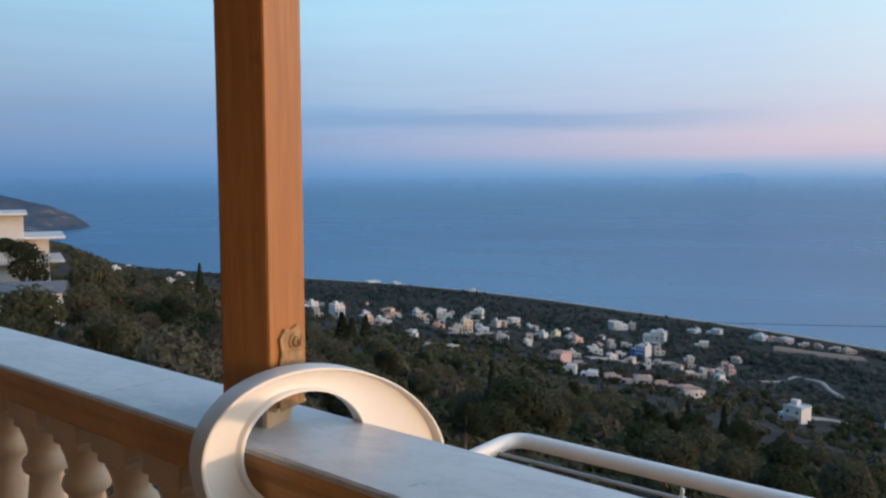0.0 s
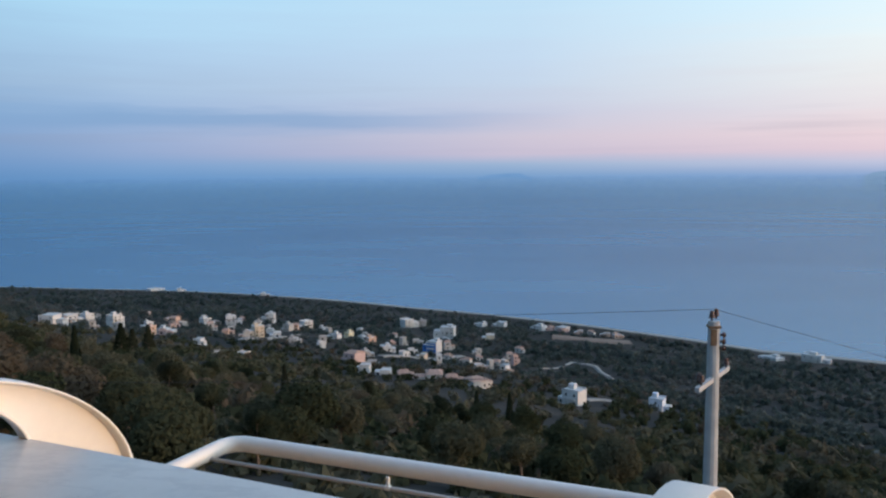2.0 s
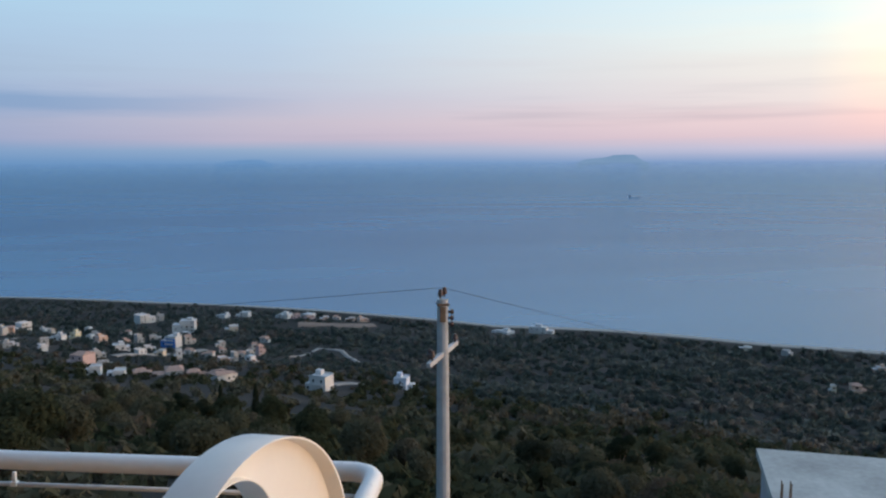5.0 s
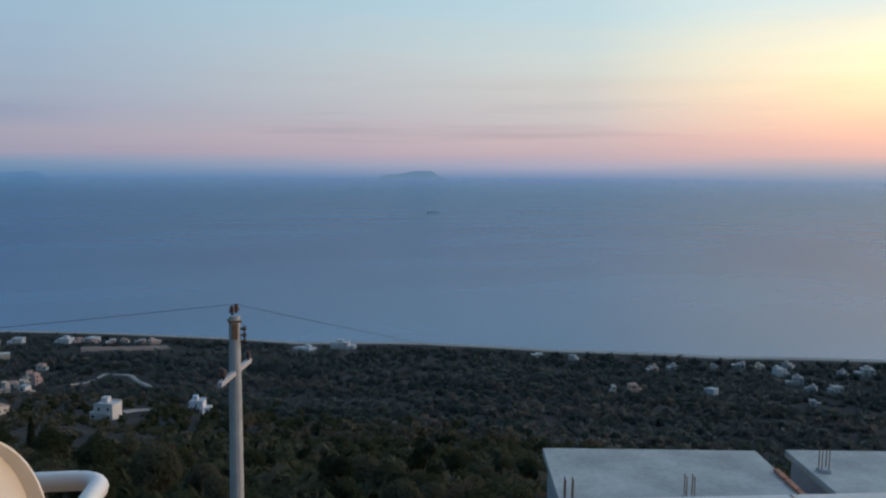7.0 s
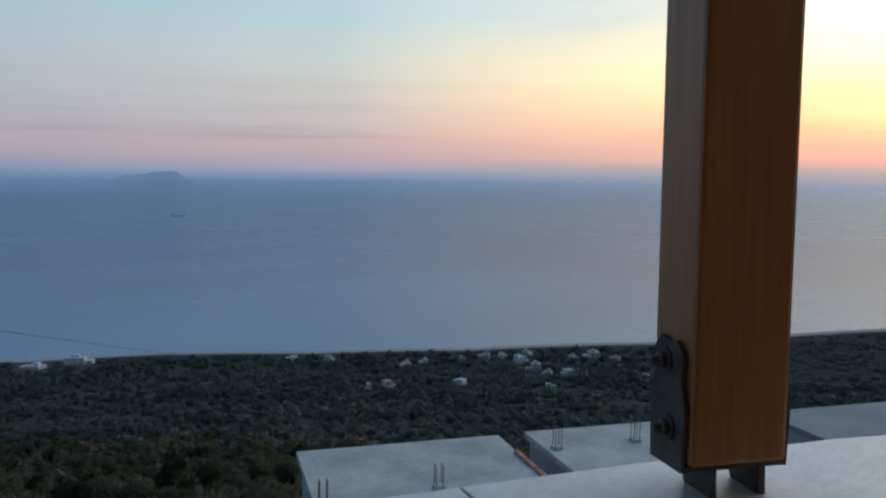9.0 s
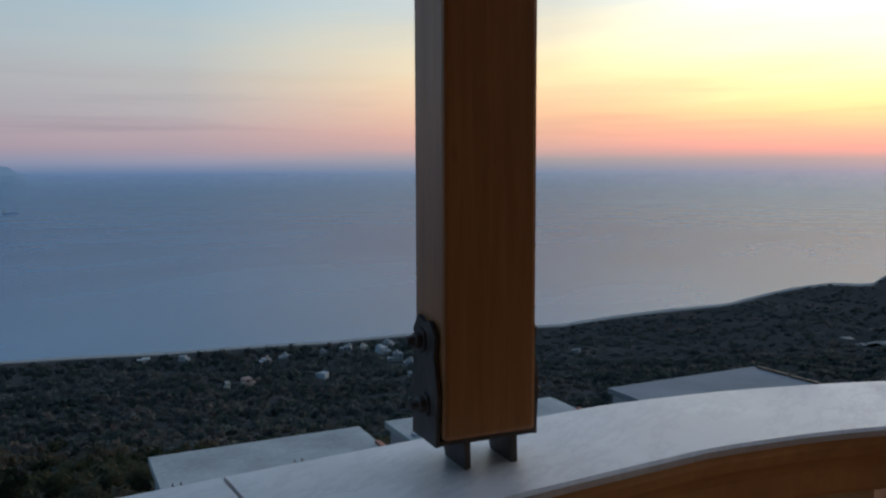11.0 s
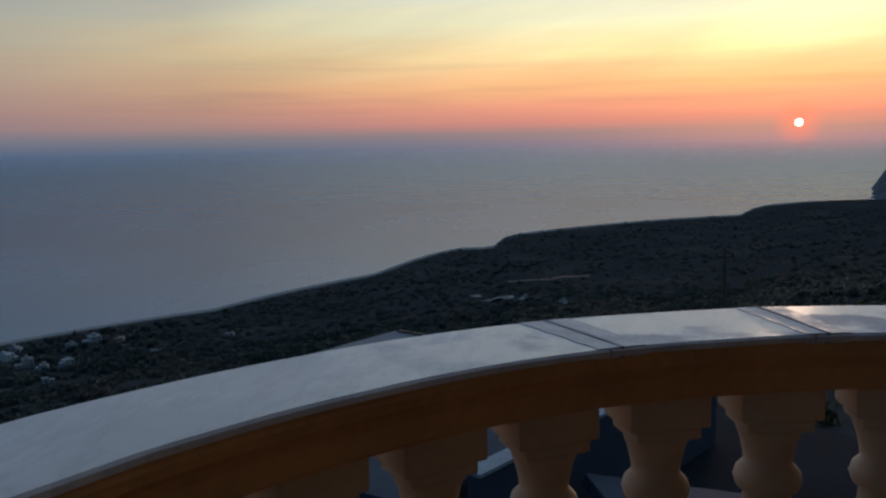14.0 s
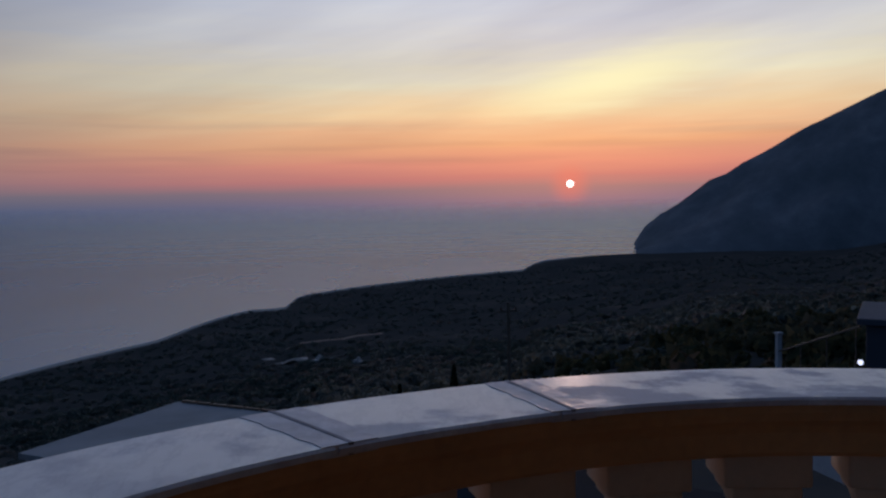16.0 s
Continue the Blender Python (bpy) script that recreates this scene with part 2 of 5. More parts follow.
HOUSE_PAINT = {
    "w": plain("white_house_paint", (0.50, 0.495, 0.49), 0.8, 0.10, 0.5, 0, 0, 3),
    "p": plain("peach_house_paint", (0.50, 0.34, 0.26), 0.8, 0.12, 0.5, 0, 0, 3),
    "b": plain("beige_house_paint", (0.52, 0.43, 0.33), 0.8, 0.12, 0.5, 0, 0, 3),
    "y": plain("pale_yellow_house_paint", (0.66, 0.56, 0.36), 0.8, 0.12, 0.5, 0, 0, 3),
    "k": plain("pink_house_paint", (0.42, 0.31, 0.30), 0.8, 0.14, 0.5, 0, 0, 3),
    "g": plain("unpainted_render", (0.36, 0.34, 0.32), 0.9, 0.2, 0.5, 0, 0, 3),
    "r": plain("off_white_house_paint", (0.46, 0.435, 0.41), 0.8, 0.12, 0.5, 0, 0, 3),
    "B": plain("blue_house_paint", (0.05, 0.17, 0.50), 0.75, 0.1, 0.5, 0, 0, 3),
    "V": plain("blue_white_house_paint", (0.50, 0.54, 0.62), 0.8, 0.1, 0.5, 0, 0, 3),
}
GLASS = material("dark_window_glass", lambda k, co: (rgb(0.02, 0.025, 0.03), k.span(k.noise(co, 2.0), 0.3, 0.7, 0.05, 0.15)))


def build_sea():
    """Blue water under a ruffled gloss that mirrors the sky."""
    m = bpy.data.materials.new("evening_sea")
    m.use_nodes = True
    k = Nodes(m.node_tree)
    co = k.add("ShaderNodeTexCoord").outputs["Object"]
    broad = k.noise(k.stretch(co, (0.0014, 0.0030, 1.0)), 1.0, 6.0, 0.62)
    swell = k.noise(k.stretch(co, (0.02, 0.035, 1.0)), 1.0, 6.0, 0.65)
    chop = k.noise(k.stretch(co, (0.16, 0.2, 1.0)), 1.0, 4.0, 0.6)
    h = k.math("ADD", swell, k.math("MULTIPLY", chop, 0.35))
    nrm = k.add("ShaderNodeBump", None, Strength=0.30, Distance=2.0, Height=h).outputs[0]
    body = k.ramp(broad, [(0.35, rgb(0.005, 0.088, 0.206)), (0.65, rgb(0.008, 0.108, 0.240))])
    water = k.add("ShaderNodeBsdfDiffuse", None, Color=body, Normal=nrm).outputs[0]
    gloss = k.add("ShaderNodeBsdfGlossy", None, Color=rgb(0.92, 0.97, 1.0), Roughness=k.span(broad, 0.3, 0.7, 0.19, 0.24), Normal=nrm).outputs[0]
    mirror = k.add("ShaderNodeFresnel", None, IOR=1.33, Normal=nrm).outputs[0]
    fac = k.math("ADD", k.span(broad, 0.25, 0.75, 0.02, 0.05), k.math("MULTIPLY", mirror, 0.222))
    surf = k.add("ShaderNodeMixShader", None, i0=fac, i1=water, i2=gloss).outputs[0]
    # the far rim fades to transparent in place of haze, so that the skyline is soft
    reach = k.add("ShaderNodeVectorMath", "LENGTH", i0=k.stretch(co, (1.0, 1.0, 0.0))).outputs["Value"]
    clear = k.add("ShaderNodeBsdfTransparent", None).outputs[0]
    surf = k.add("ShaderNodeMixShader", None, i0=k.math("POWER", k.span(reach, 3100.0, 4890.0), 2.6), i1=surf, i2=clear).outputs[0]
    k.add("ShaderNodeOutputMaterial", None, Surface=surf)
    return m


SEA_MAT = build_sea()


def build_ground(k, co):
    z = k.add("ShaderNodeSeparateXYZ", None, i0=co).outputs[2]
    big = k.noise(co, 0.012, 5.0, 0.6)
    mid = k.noise(co, 0.09, 5.0, 0.6)
    fine = k.noise(co, 0.9, 4.0)
    col = k.ramp(big, [(0.34, rgb(0.044, 0.045, 0.043)), (0.54, rgb(0.058, 0.055, 0.051)), (0.72, rgb(0.104, 0.088, 0.076))])
    col = k.mix(k.span(mid, 0.45, 0.62, 0.0, 0.6), col, rgb(0.044, 0.047, 0.045))
    col = k.mix(k.span(fine, 0.5, 0.7, 0.0, 0.25), col, rgb(0.07, 0.058, 0.042))
    col = k.mix(k.span(z, SEA + 0.50, SEA + 0.32), col, rgb(0.33, 0.31, 0.28))
    return col, 0.95, {"bump": (k.math("ADD", mid, fine), 0.25, 0.3), "Specular IOR Level": 0.0}


GROUND = material("dry_hillside_ground", build_ground)


def build_rock(k, co):
    a = k.noise(co, 0.006, 8.0, 0.62)
    b = k.noise(k.stretch(co, (0.02, 0.02, 0.006)), 1.0, 6.0, 0.6)
    f = k.math("ADD", k.math("MULTIPLY", a, 0.55), k.math("MULTIPLY", b, 0.45))
    # greys paled and slightly blued, standing in for haze
    col = k.ramp(f, [(0.36, rgb(0.11, 0.12, 0.125)), (0.52, rgb(0.145, 0.15, 0.158)), (0.66, rgb(0.20, 0.20, 0.205))])
    return col, 0.95, {"bump": (f, 0.8, 14.0), "Specular IOR Level": 0.0}


ROCK = material("haze_paled_scrub_limestone", build_rock)


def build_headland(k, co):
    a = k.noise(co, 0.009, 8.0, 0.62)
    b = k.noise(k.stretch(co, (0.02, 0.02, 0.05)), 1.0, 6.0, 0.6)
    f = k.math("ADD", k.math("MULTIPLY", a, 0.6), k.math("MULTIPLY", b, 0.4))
    # blue of the scrub puts haze into its colour; beige is bare rock
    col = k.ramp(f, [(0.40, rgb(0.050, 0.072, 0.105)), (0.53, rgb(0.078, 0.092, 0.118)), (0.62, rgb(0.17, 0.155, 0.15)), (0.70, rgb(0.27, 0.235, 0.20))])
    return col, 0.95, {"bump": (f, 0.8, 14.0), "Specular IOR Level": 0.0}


HEADLAND = material("haze_blued_scrub_and_bare_rock", build_headland)


# the islands glow in an almost flat tone, haze put into their colour
FAR = bpy.data.materials.new("glowing_haze_slopes")
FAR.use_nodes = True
FAINT = bpy.data.materials.new("fainter_glowing_slopes")
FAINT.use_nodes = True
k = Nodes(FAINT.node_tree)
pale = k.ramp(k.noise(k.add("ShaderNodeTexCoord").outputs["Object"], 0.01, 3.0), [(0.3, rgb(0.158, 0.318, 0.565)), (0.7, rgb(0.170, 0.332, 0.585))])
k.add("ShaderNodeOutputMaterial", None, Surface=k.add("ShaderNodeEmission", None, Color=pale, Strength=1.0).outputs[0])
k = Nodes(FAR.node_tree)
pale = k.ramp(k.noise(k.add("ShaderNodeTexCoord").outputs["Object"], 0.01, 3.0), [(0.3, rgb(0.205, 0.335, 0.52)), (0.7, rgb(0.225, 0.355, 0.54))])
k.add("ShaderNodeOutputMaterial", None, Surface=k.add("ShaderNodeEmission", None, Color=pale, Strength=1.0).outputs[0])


def leaf_material(name, c, thin=0.38):
    """Leaves that pass some of the light from behind."""
    m = bpy.data.materials.new(name)
    m.use_nodes = True
    k = Nodes(m.node_tree)
    tint = k.add("ShaderNodeAttribute", "tint").outputs["Fac"]
    isl = k.add("ShaderNodeNewGeometry").outputs["Random Per Island"]
    which = k.add("ShaderNodeObjectInfo").outputs["Random"]
    f = k.math("FRACT", k.math("ADD", tint, which))
    base = k.ramp(f, [(0.0, rgb(*c[0])), (0.35, rgb(*c[1])), (0.7, rgb(*c[2])), (1.0, rgb(*c[3]))])
    col = k.mix(k.span(isl, 0.0, 1.0, 0.0, 0.32), base, k.mix(1.0, base, rgb(0.45, 0.45, 0.42), "MULTIPLY"))
    face = k.add("ShaderNodeBsdfDiffuse", None, Color=col, Roughness=0.6).outputs[0]
    through_leaf = k.add("ShaderNodeBsdfTranslucent", None, Color=col).outputs[0]
    k.add("ShaderNodeOutputMaterial", None, Surface=k.add("ShaderNodeMixShader", None, i0=thin, i1=face, i2=through_leaf).outputs[0])
    return m


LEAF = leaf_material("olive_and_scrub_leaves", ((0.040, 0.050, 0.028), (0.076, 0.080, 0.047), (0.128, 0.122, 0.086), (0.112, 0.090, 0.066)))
# distant leaves greyed and blued in place of haze
LEAF_FAR = leaf_material("haze_greyed_scrub_leaves", ((0.070, 0.094, 0.086), (0.112, 0.136, 0.126), (0.152, 0.168, 0.156), (0.164, 0.152, 0.138)), 0.66)
LEAF_DARK = leaf_material("dark_cypress_leaves", ((0.024, 0.032, 0.020), (0.032, 0.042, 0.026), (0.042, 0.050, 0.032), (0.04, 0.045, 0.03)))


# ---- mesh helpers ----
def part(name, bm, mat, parent=None, label="", smooth=False):
    me = bpy.data.meshes.new(name)
    bm.to_mesh(me)
    bm.free()
    me.materials.append(mat)
    if smooth:
        me.shade_smooth()
    ob = new(name, me)
    if parent:
        ob.parent = parent
    if label:
        ob["label"] = label
    return ob


def thing(name, m, label, category, group="", kind=""):
    e = new(name)
    e.matrix_world = m
    return tagged(e, label, category, group, kind)


def again(ob, name, parent, m):
    """Another object on the same mesh, under the same or another thing."""
    o = new(name, ob.data)
    o.parent = parent
    o.matrix_basis = m
    return o


def box(bm, c, s, bevel=0.0, rz=0.0):
    m = Matrix.Translation(c) @ Matrix.Rotation(rz, 4, "Z") @ Matrix.Diagonal((*s, 1))
    g = bmesh.ops.create_cube(bm, size=1.0, matrix=m)
    if bevel:
        es = list({e for v in g["verts"] for e in v.link_edges})
        bmesh.ops.bevel(bm, geom=es, offset=bevel, segments=2, affect="EDGES", profile=0.6)
    return bm


def tube(bm, pts, r, seg=8, cap=True):
    pts = [Vector(p) for p in pts]
    rings = []
    for i, p in enumerate(pts):
        t = (pts[min(i + 1, len(pts) - 1)] - pts[max(i - 1, 0)]).normalized()
        a = t.orthogonal().normalized() if abs(t.z) > 0.95 else t.cross(Vector((0, 0, 1))).normalized()
        b = t.cross(a)
        rr = r[i] if hasattr(r, "__len__") else r
        rings.append([bm.verts.new(p + rr * (math.cos(2 * math.pi * k / seg) * a + math.sin(2 * math.pi * k / seg) * b)) for k in range(seg)])
    for u, v in zip(rings, rings[1:]):
        for k in range(seg):
            bm.faces.new((u[k], u[(k + 1) % seg], v[(k + 1) % seg], v[k]))
    if cap:
        bm.faces.new(rings[0][::-1])
        bm.faces.new(rings[-1])
    return bm


def lathe(bm, prof, seg=16):
    rings = [[bm.verts.new((r * math.cos(2 * math.pi * k / seg), r * math.sin(2 * math.pi * k / seg), z)) for k in range(seg)] for r, z in prof]
    for u, v in zip(rings, rings[1:]):
        for k in range(seg):
            bm.faces.new((u[k], u[(k + 1) % seg], v[(k + 1) % seg], v[k]))
    bm.faces.new(rings[0][::-1])
    bm.faces.new(rings[-1])
    return bm


def sweep(bm, line, prof):
    """A profile of (out, up) along a line of (point, outward normal)."""
    rows = [[bm.verts.new((p.x + o * q.x, p.y + o * q.y, u)) for o, u in prof] for p, q in line]
    k = len(prof)
    for a, b in zip(rows, rows[1:]):
        for i in range(k):
            bm.faces.new((a[i], b[i], b[(i + 1) % k], a[(i + 1) % k]))
    bm.faces.new(rows[0])
    bm.faces.new(rows[-1][::-1])
    bmesh.ops.recalc_face_normals(bm, faces=bm.faces[:])
    return bm


def fast_mesh(name, verts, tris, mat, tint=None, smooth=False):
    me = bpy.data.meshes.new(name)
    me.vertices.add(len(verts))
    me.vertices.foreach_set("co", np.asarray(verts, np.float32).ravel())
    k = tris.shape[1]
    me.loops.add(tris.size)
    me.loops.foreach_set("vertex_index", tris.astype(np.int32).ravel())
    me.polygons.add(len(tris))
    me.polygons.foreach_set("loop_start", np.arange(0, tris.size, k, dtype=np.int32))
    me.update(calc_edges=True)
    if tint is not None:
        at = me.attributes.new("tint", "FLOAT", "POINT")
        at.data.foreach_set("value", np.asarray(tint, np.float32))
    me.materials.append(mat)
    if smooth:
        me.shade_smooth()
    return me


# ---- the lie of the land ----
COAST_AZ = (-180, -75.75, -60.74, -47.73, -44.73, -41.72, -37.72, -28.66, -22.62, -14.57, -7.03, 0.51, 7.56, 16.62, 24.7, 34.84, 45.99, 54.11, 62.2, 73.29, 77.33, 79.34, 81.66, 82.67, 85.79, 92.43, 98.26, 99.37, 106.31, 112.51, 140, 180)
COAST_D = (1500, 1445, 1440, 1435, 1361, 1077, 1003, 899, 843, 766, 695, 645, 602, 555, 549, 533, 542, 571, 601, 728, 852, 900, 904, 1015, 1083, 1210, 1310, 1490, 1778, 2400, 2400, 1500)


def land(az, d):
    """Height of the ground at a bearing (degrees) and distance from the balcony."""
    az, d = np.asarray(az, float), np.asarray(d, float)
    dc = 1.36 * np.interp(az, COAST_AZ, COAST_D)
    p = np.interp(az, (-60, -47, -38, -30, -10, 0, 60, 95, 110), (0.7, 0.75, 1.1, 1.6, 1.9, 1.9, 2.2, 3.0, 3.0))
    u = (d - 8) / (dc - 8)
    z = -8 - 142 * (0.93 * (1 - (1 - np.clip(u, 0, 1)) ** p) + 0.07 * np.clip(u, 0, 1)) - np.clip(u - 1, 0, 0.1) * 90
    rise = np.clip((az - 116) / 40, 0, 1) + np.clip((-58 - az) / 40, 0, 1)
    rise = np.minimum(rise, 1)
    rise = rise * rise * (3 - 2 * rise)
    return z * (1 - rise) + rise * (-8 + 0.22 * np.clip(d - 14, 0, 1600) ** 1.0)


def roll_of_land(x, y):
    return 1.6 * np.sin(x * 0.021 + 1.3) * np.cos(y * 0.017) + 0.9 * np.sin(x * 0.063 + y * 0.05) + 0.5 * np.sin(x * 0.15 - y * 0.11)


def ground_at(az, d):
    a = np.radians(az)
    x, y = EYE[0] + d * np.sin(a), EYE[1] + d * np.cos(a)
    dc = 1.36 * np.interp(az, COAST_AZ, COAST_D)
    calm = np.clip((d - 40) / 80, 0, 1) * np.clip((dc - d) / 120, 0, 1) * np.clip((land(az, d) - SEA - 0.5) / 9, 0, 1)
    return x, y, land(az, d) + roll_of_land(x, y) * calm


def build_ground_sheet():
    az = np.concatenate([np.arange(-180, -60, 4.0), np.arange(-60, 125, 0.75), np.linspace(125, 180, 15)])
    d = np.concatenate([[0.0], np.geomspace(8, 2900, 150)])
    A, Dd = np.meshgrid(az, d, indexing="ij")
    dc = 1.36 * np.interp(A, COAST_AZ, COAST_D)
    Dd = np.where(Dd > 8, 8 + (Dd - 8) * np.minimum(1.1 * dc / 2900, 1.2), Dd)
    x, y, z = ground_at(A, Dd)
    v = np.stack([x, y, z], -1).reshape(-1, 3)
    r, c = A.shape
    i = np.arange(r * c).reshape(r, c)
    q = np.stack([i[:-1, :-1], i[1:, :-1], i[1:, 1:], i[:-1, 1:]], -1).reshape(-1, 4)[:, ::-1]
    ob = new("ground", fast_mesh("ground", v, q, GROUND, smooth=True))
    tagged(ob, "dry brown hillside sloping down to the shore", "ground", kind="structure")


build_ground_sheet()


def build_sea_sheet():
    """Flat to 2 km; past that the sheet curls up to the eye's level, so that the skyline is the sea's own edge."""
    az = np.arange(-180, 181, 3.0)
    d = np.concatenate([[200.0], np.geomspace(400, 2000, 24), np.linspace(2050, 4900, 60)])
    A, Dd = np.meshgrid(np.radians(az), d, indexing="ij")
    far = np.clip((Dd - 2000) / 2900, 0, 1)
    z = SEA + 140 * far ** 2
    v = np.stack([EYE[0] + Dd * np.sin(A), EYE[1] + Dd * np.cos(A), z], -1).reshape(-1, 3)
    r, c = A.shape
    i = np.arange(r * c).reshape(r, c)
    q = np.stack([i[:-1, :-1], i[1:, :-1], i[1:, 1:], i[:-1, 1:]], -1).reshape(-1, 4)[:, ::-1]
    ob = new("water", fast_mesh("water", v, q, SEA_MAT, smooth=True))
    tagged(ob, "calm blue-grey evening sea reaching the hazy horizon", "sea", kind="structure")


build_sea_sheet()


def ridge(name, label, az0, az1, crest, d_foot, d_crest, mat, rough, base=SEA - 3, steps=90, rows=26):
    """A mountainside: at each bearing it climbs from the shore to a crest seen at crest(az) degrees."""
    v = []
    for i in range(steps + 1):
        az = az0 + (az1 - az0) * i / steps
        a = radians(az)
        top = EYE[2] + d_crest * math.tan(radians(crest(az)))
        for j in range(rows + 1):
            u = j / rows
            back = max(u - 0.8, 0) / 0.2
            d = d_foot + (d_crest - d_foot) * min(u / 0.8, 1) + 500 * back
            w = min(u / 0.8, 1)
            z = base + (top - base) * (w ** 0.8) - back * 120
            p = Vector((EYE[0] + d * math.sin(a), EYE[1] + d * math.cos(a), z))
            k = noise.fractal(p * 0.006, 0.9, 2.1, 5) * rough * min(w * 4, 1) * (1.0 if w < 1 else 0.15)
            v.append((p.x, p.y, p.z + k))
    c = rows + 1
    i = np.arange((steps + 1) * c).reshape(steps + 1, c)
    q = np.stack([i[:-1, :-1], i[1:, :-1], i[1:, 1:], i[:-1, 1:]], -1).reshape(-1, 4)[:, ::-1]
    ob = new(name, fast_mesh(name, np.array(v), q, mat, smooth=True))
    return tagged(ob, label, "mountain", kind="structure")


ridge("mountain", "dark steep scrub-covered mountain falling to the sea", 105.5, 200,
      lambda a: float(np.interp(a - 0.5, (105.0, 105.4, 105.9, 106.8, 108.5, 110.5, 115.6, 121, 130, 150, 200), (-3.8, -3.2, -2.45, -1.6, -0.45, 0.9, 4.0, 6.6, 9.6, 11.4, 11.4))),
      2180, 2600, ROCK, 26)
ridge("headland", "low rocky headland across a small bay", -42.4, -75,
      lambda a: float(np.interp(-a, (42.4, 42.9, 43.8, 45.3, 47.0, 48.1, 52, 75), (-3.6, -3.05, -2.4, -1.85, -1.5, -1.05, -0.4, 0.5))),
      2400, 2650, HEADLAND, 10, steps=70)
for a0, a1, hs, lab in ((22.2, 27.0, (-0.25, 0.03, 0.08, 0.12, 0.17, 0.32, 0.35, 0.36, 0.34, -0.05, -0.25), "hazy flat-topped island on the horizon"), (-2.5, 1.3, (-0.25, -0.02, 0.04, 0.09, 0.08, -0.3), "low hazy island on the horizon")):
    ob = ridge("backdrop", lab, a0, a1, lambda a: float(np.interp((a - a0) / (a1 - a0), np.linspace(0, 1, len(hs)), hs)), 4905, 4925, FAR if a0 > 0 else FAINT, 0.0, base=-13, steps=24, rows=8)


# ---- balcony: the line of the balustrade ----
RAIL_Z, RAIL_W = 1.0, 0.222
ARC_C, ARC_R = Vector((1.2, -1.05)), 1.338 - RAIL_W / 2


def rail_line():
    """Centre points and outward normals: a long straight, easing into a round corner."""
    def swell(a):
        return ARC_R + float(np.interp(a, (-30, -5, 5, 20, 50, 60, 65), (0.040, 0.026, 0.016, 0.0, 0.0, 0.010, 0.018)))
    start = ARC_C + swell(65) * Vector((math.cos(radians(65)), math.sin(radians(65))))
    pts, p, h = [], start.copy(), radians(-25.0)
    s = 0.0
    while p.x > -4.2:                                   # backwards along the straight
        pts.append((p.copy(), Vector((-math.sin(h), math.cos(h)))))
        h = radians(np.interp(s, (0, 0.5, 1.0, 2.2, 4.0), (-25.0, -22.6, -22.0, -20.3, -19.0)))
        p = p - 0.06 * Vector((math.cos(h), math.sin(h)))
        s += 0.06
    pts.reverse()
    for k in range(1, 49):
        a = radians(65 - 2.5 * k)
        q = Vector((math.cos(a), math.sin(a)))
        pts.append((ARC_C + swell(65 - 2.5 * k) * q, q))
    return pts


RAIL = rail_line()
RAIL_S = [0.0]
for (p, _), (q, _) in zip(RAIL, RAIL[1:]):
    RAIL_S.append(RAIL_S[-1] + (q - p).length)


def on_rail(s):
    i = int(np.clip(np.searchsorted(RAIL_S, s) - 1, 0, len(RAIL) - 2))
    f = (s - RAIL_S[i]) / (RAIL_S[i + 1] - RAIL_S[i])
    return RAIL[i][0].lerp(RAIL[i + 1][0], f), RAIL[i][1].lerp(RAIL[i + 1][1], f).normalized()


def stretch_of_rail(s0, s1):
    mid = [RAIL[i] for i, s in enumerate(RAIL_S) if s0 < s < s1]
    return [on_rail(s0), *mid, on_rail(s1)]


def nearest_s(x, y):
    return min(zip(RAIL_S, RAIL), key=lambda r: (r[1][0] - Vector((x, y))).length)[0]


def skewed_strip(s, w, k, z):
    """A thin strip over the coping from edge to edge, cut a little askew."""
    bm = bmesh.new()
    rows = []
    for i in range(9):
        o = -k + 2 * k * i / 8
        wave = 0.06 * w * math.sin(2.3 * i + 40 * s)
        for u in (-w + wave, w + 0.7 * wave):
            p, q = on_rail(s + u - 0.13 * o)
            rows.append((p.x + o * q.x, p.y + o * q.y))
    top = [bm.verts.new((x, y, z)) for x, y in rows]
    low = [bm.verts.new((x, y, 0.985)) for x, y in rows]
    for i in range(0, 16, 2):
        bm.faces.new((top[i], top[i + 1], top[i + 3], top[i + 2]))
        bm.faces.new((top[i], low[i], low[i + 2], top[i + 2]))
        bm.faces.new((top[i + 1], top[i + 3], low[i + 3], low[i + 1]))
    for i in (0, 16):
        bm.faces.new((top[i], top[i + 1], low[i + 1], low[i]))
    bmesh.ops.recalc_face_normals(bm, faces=bm.faces[:])
    return bm


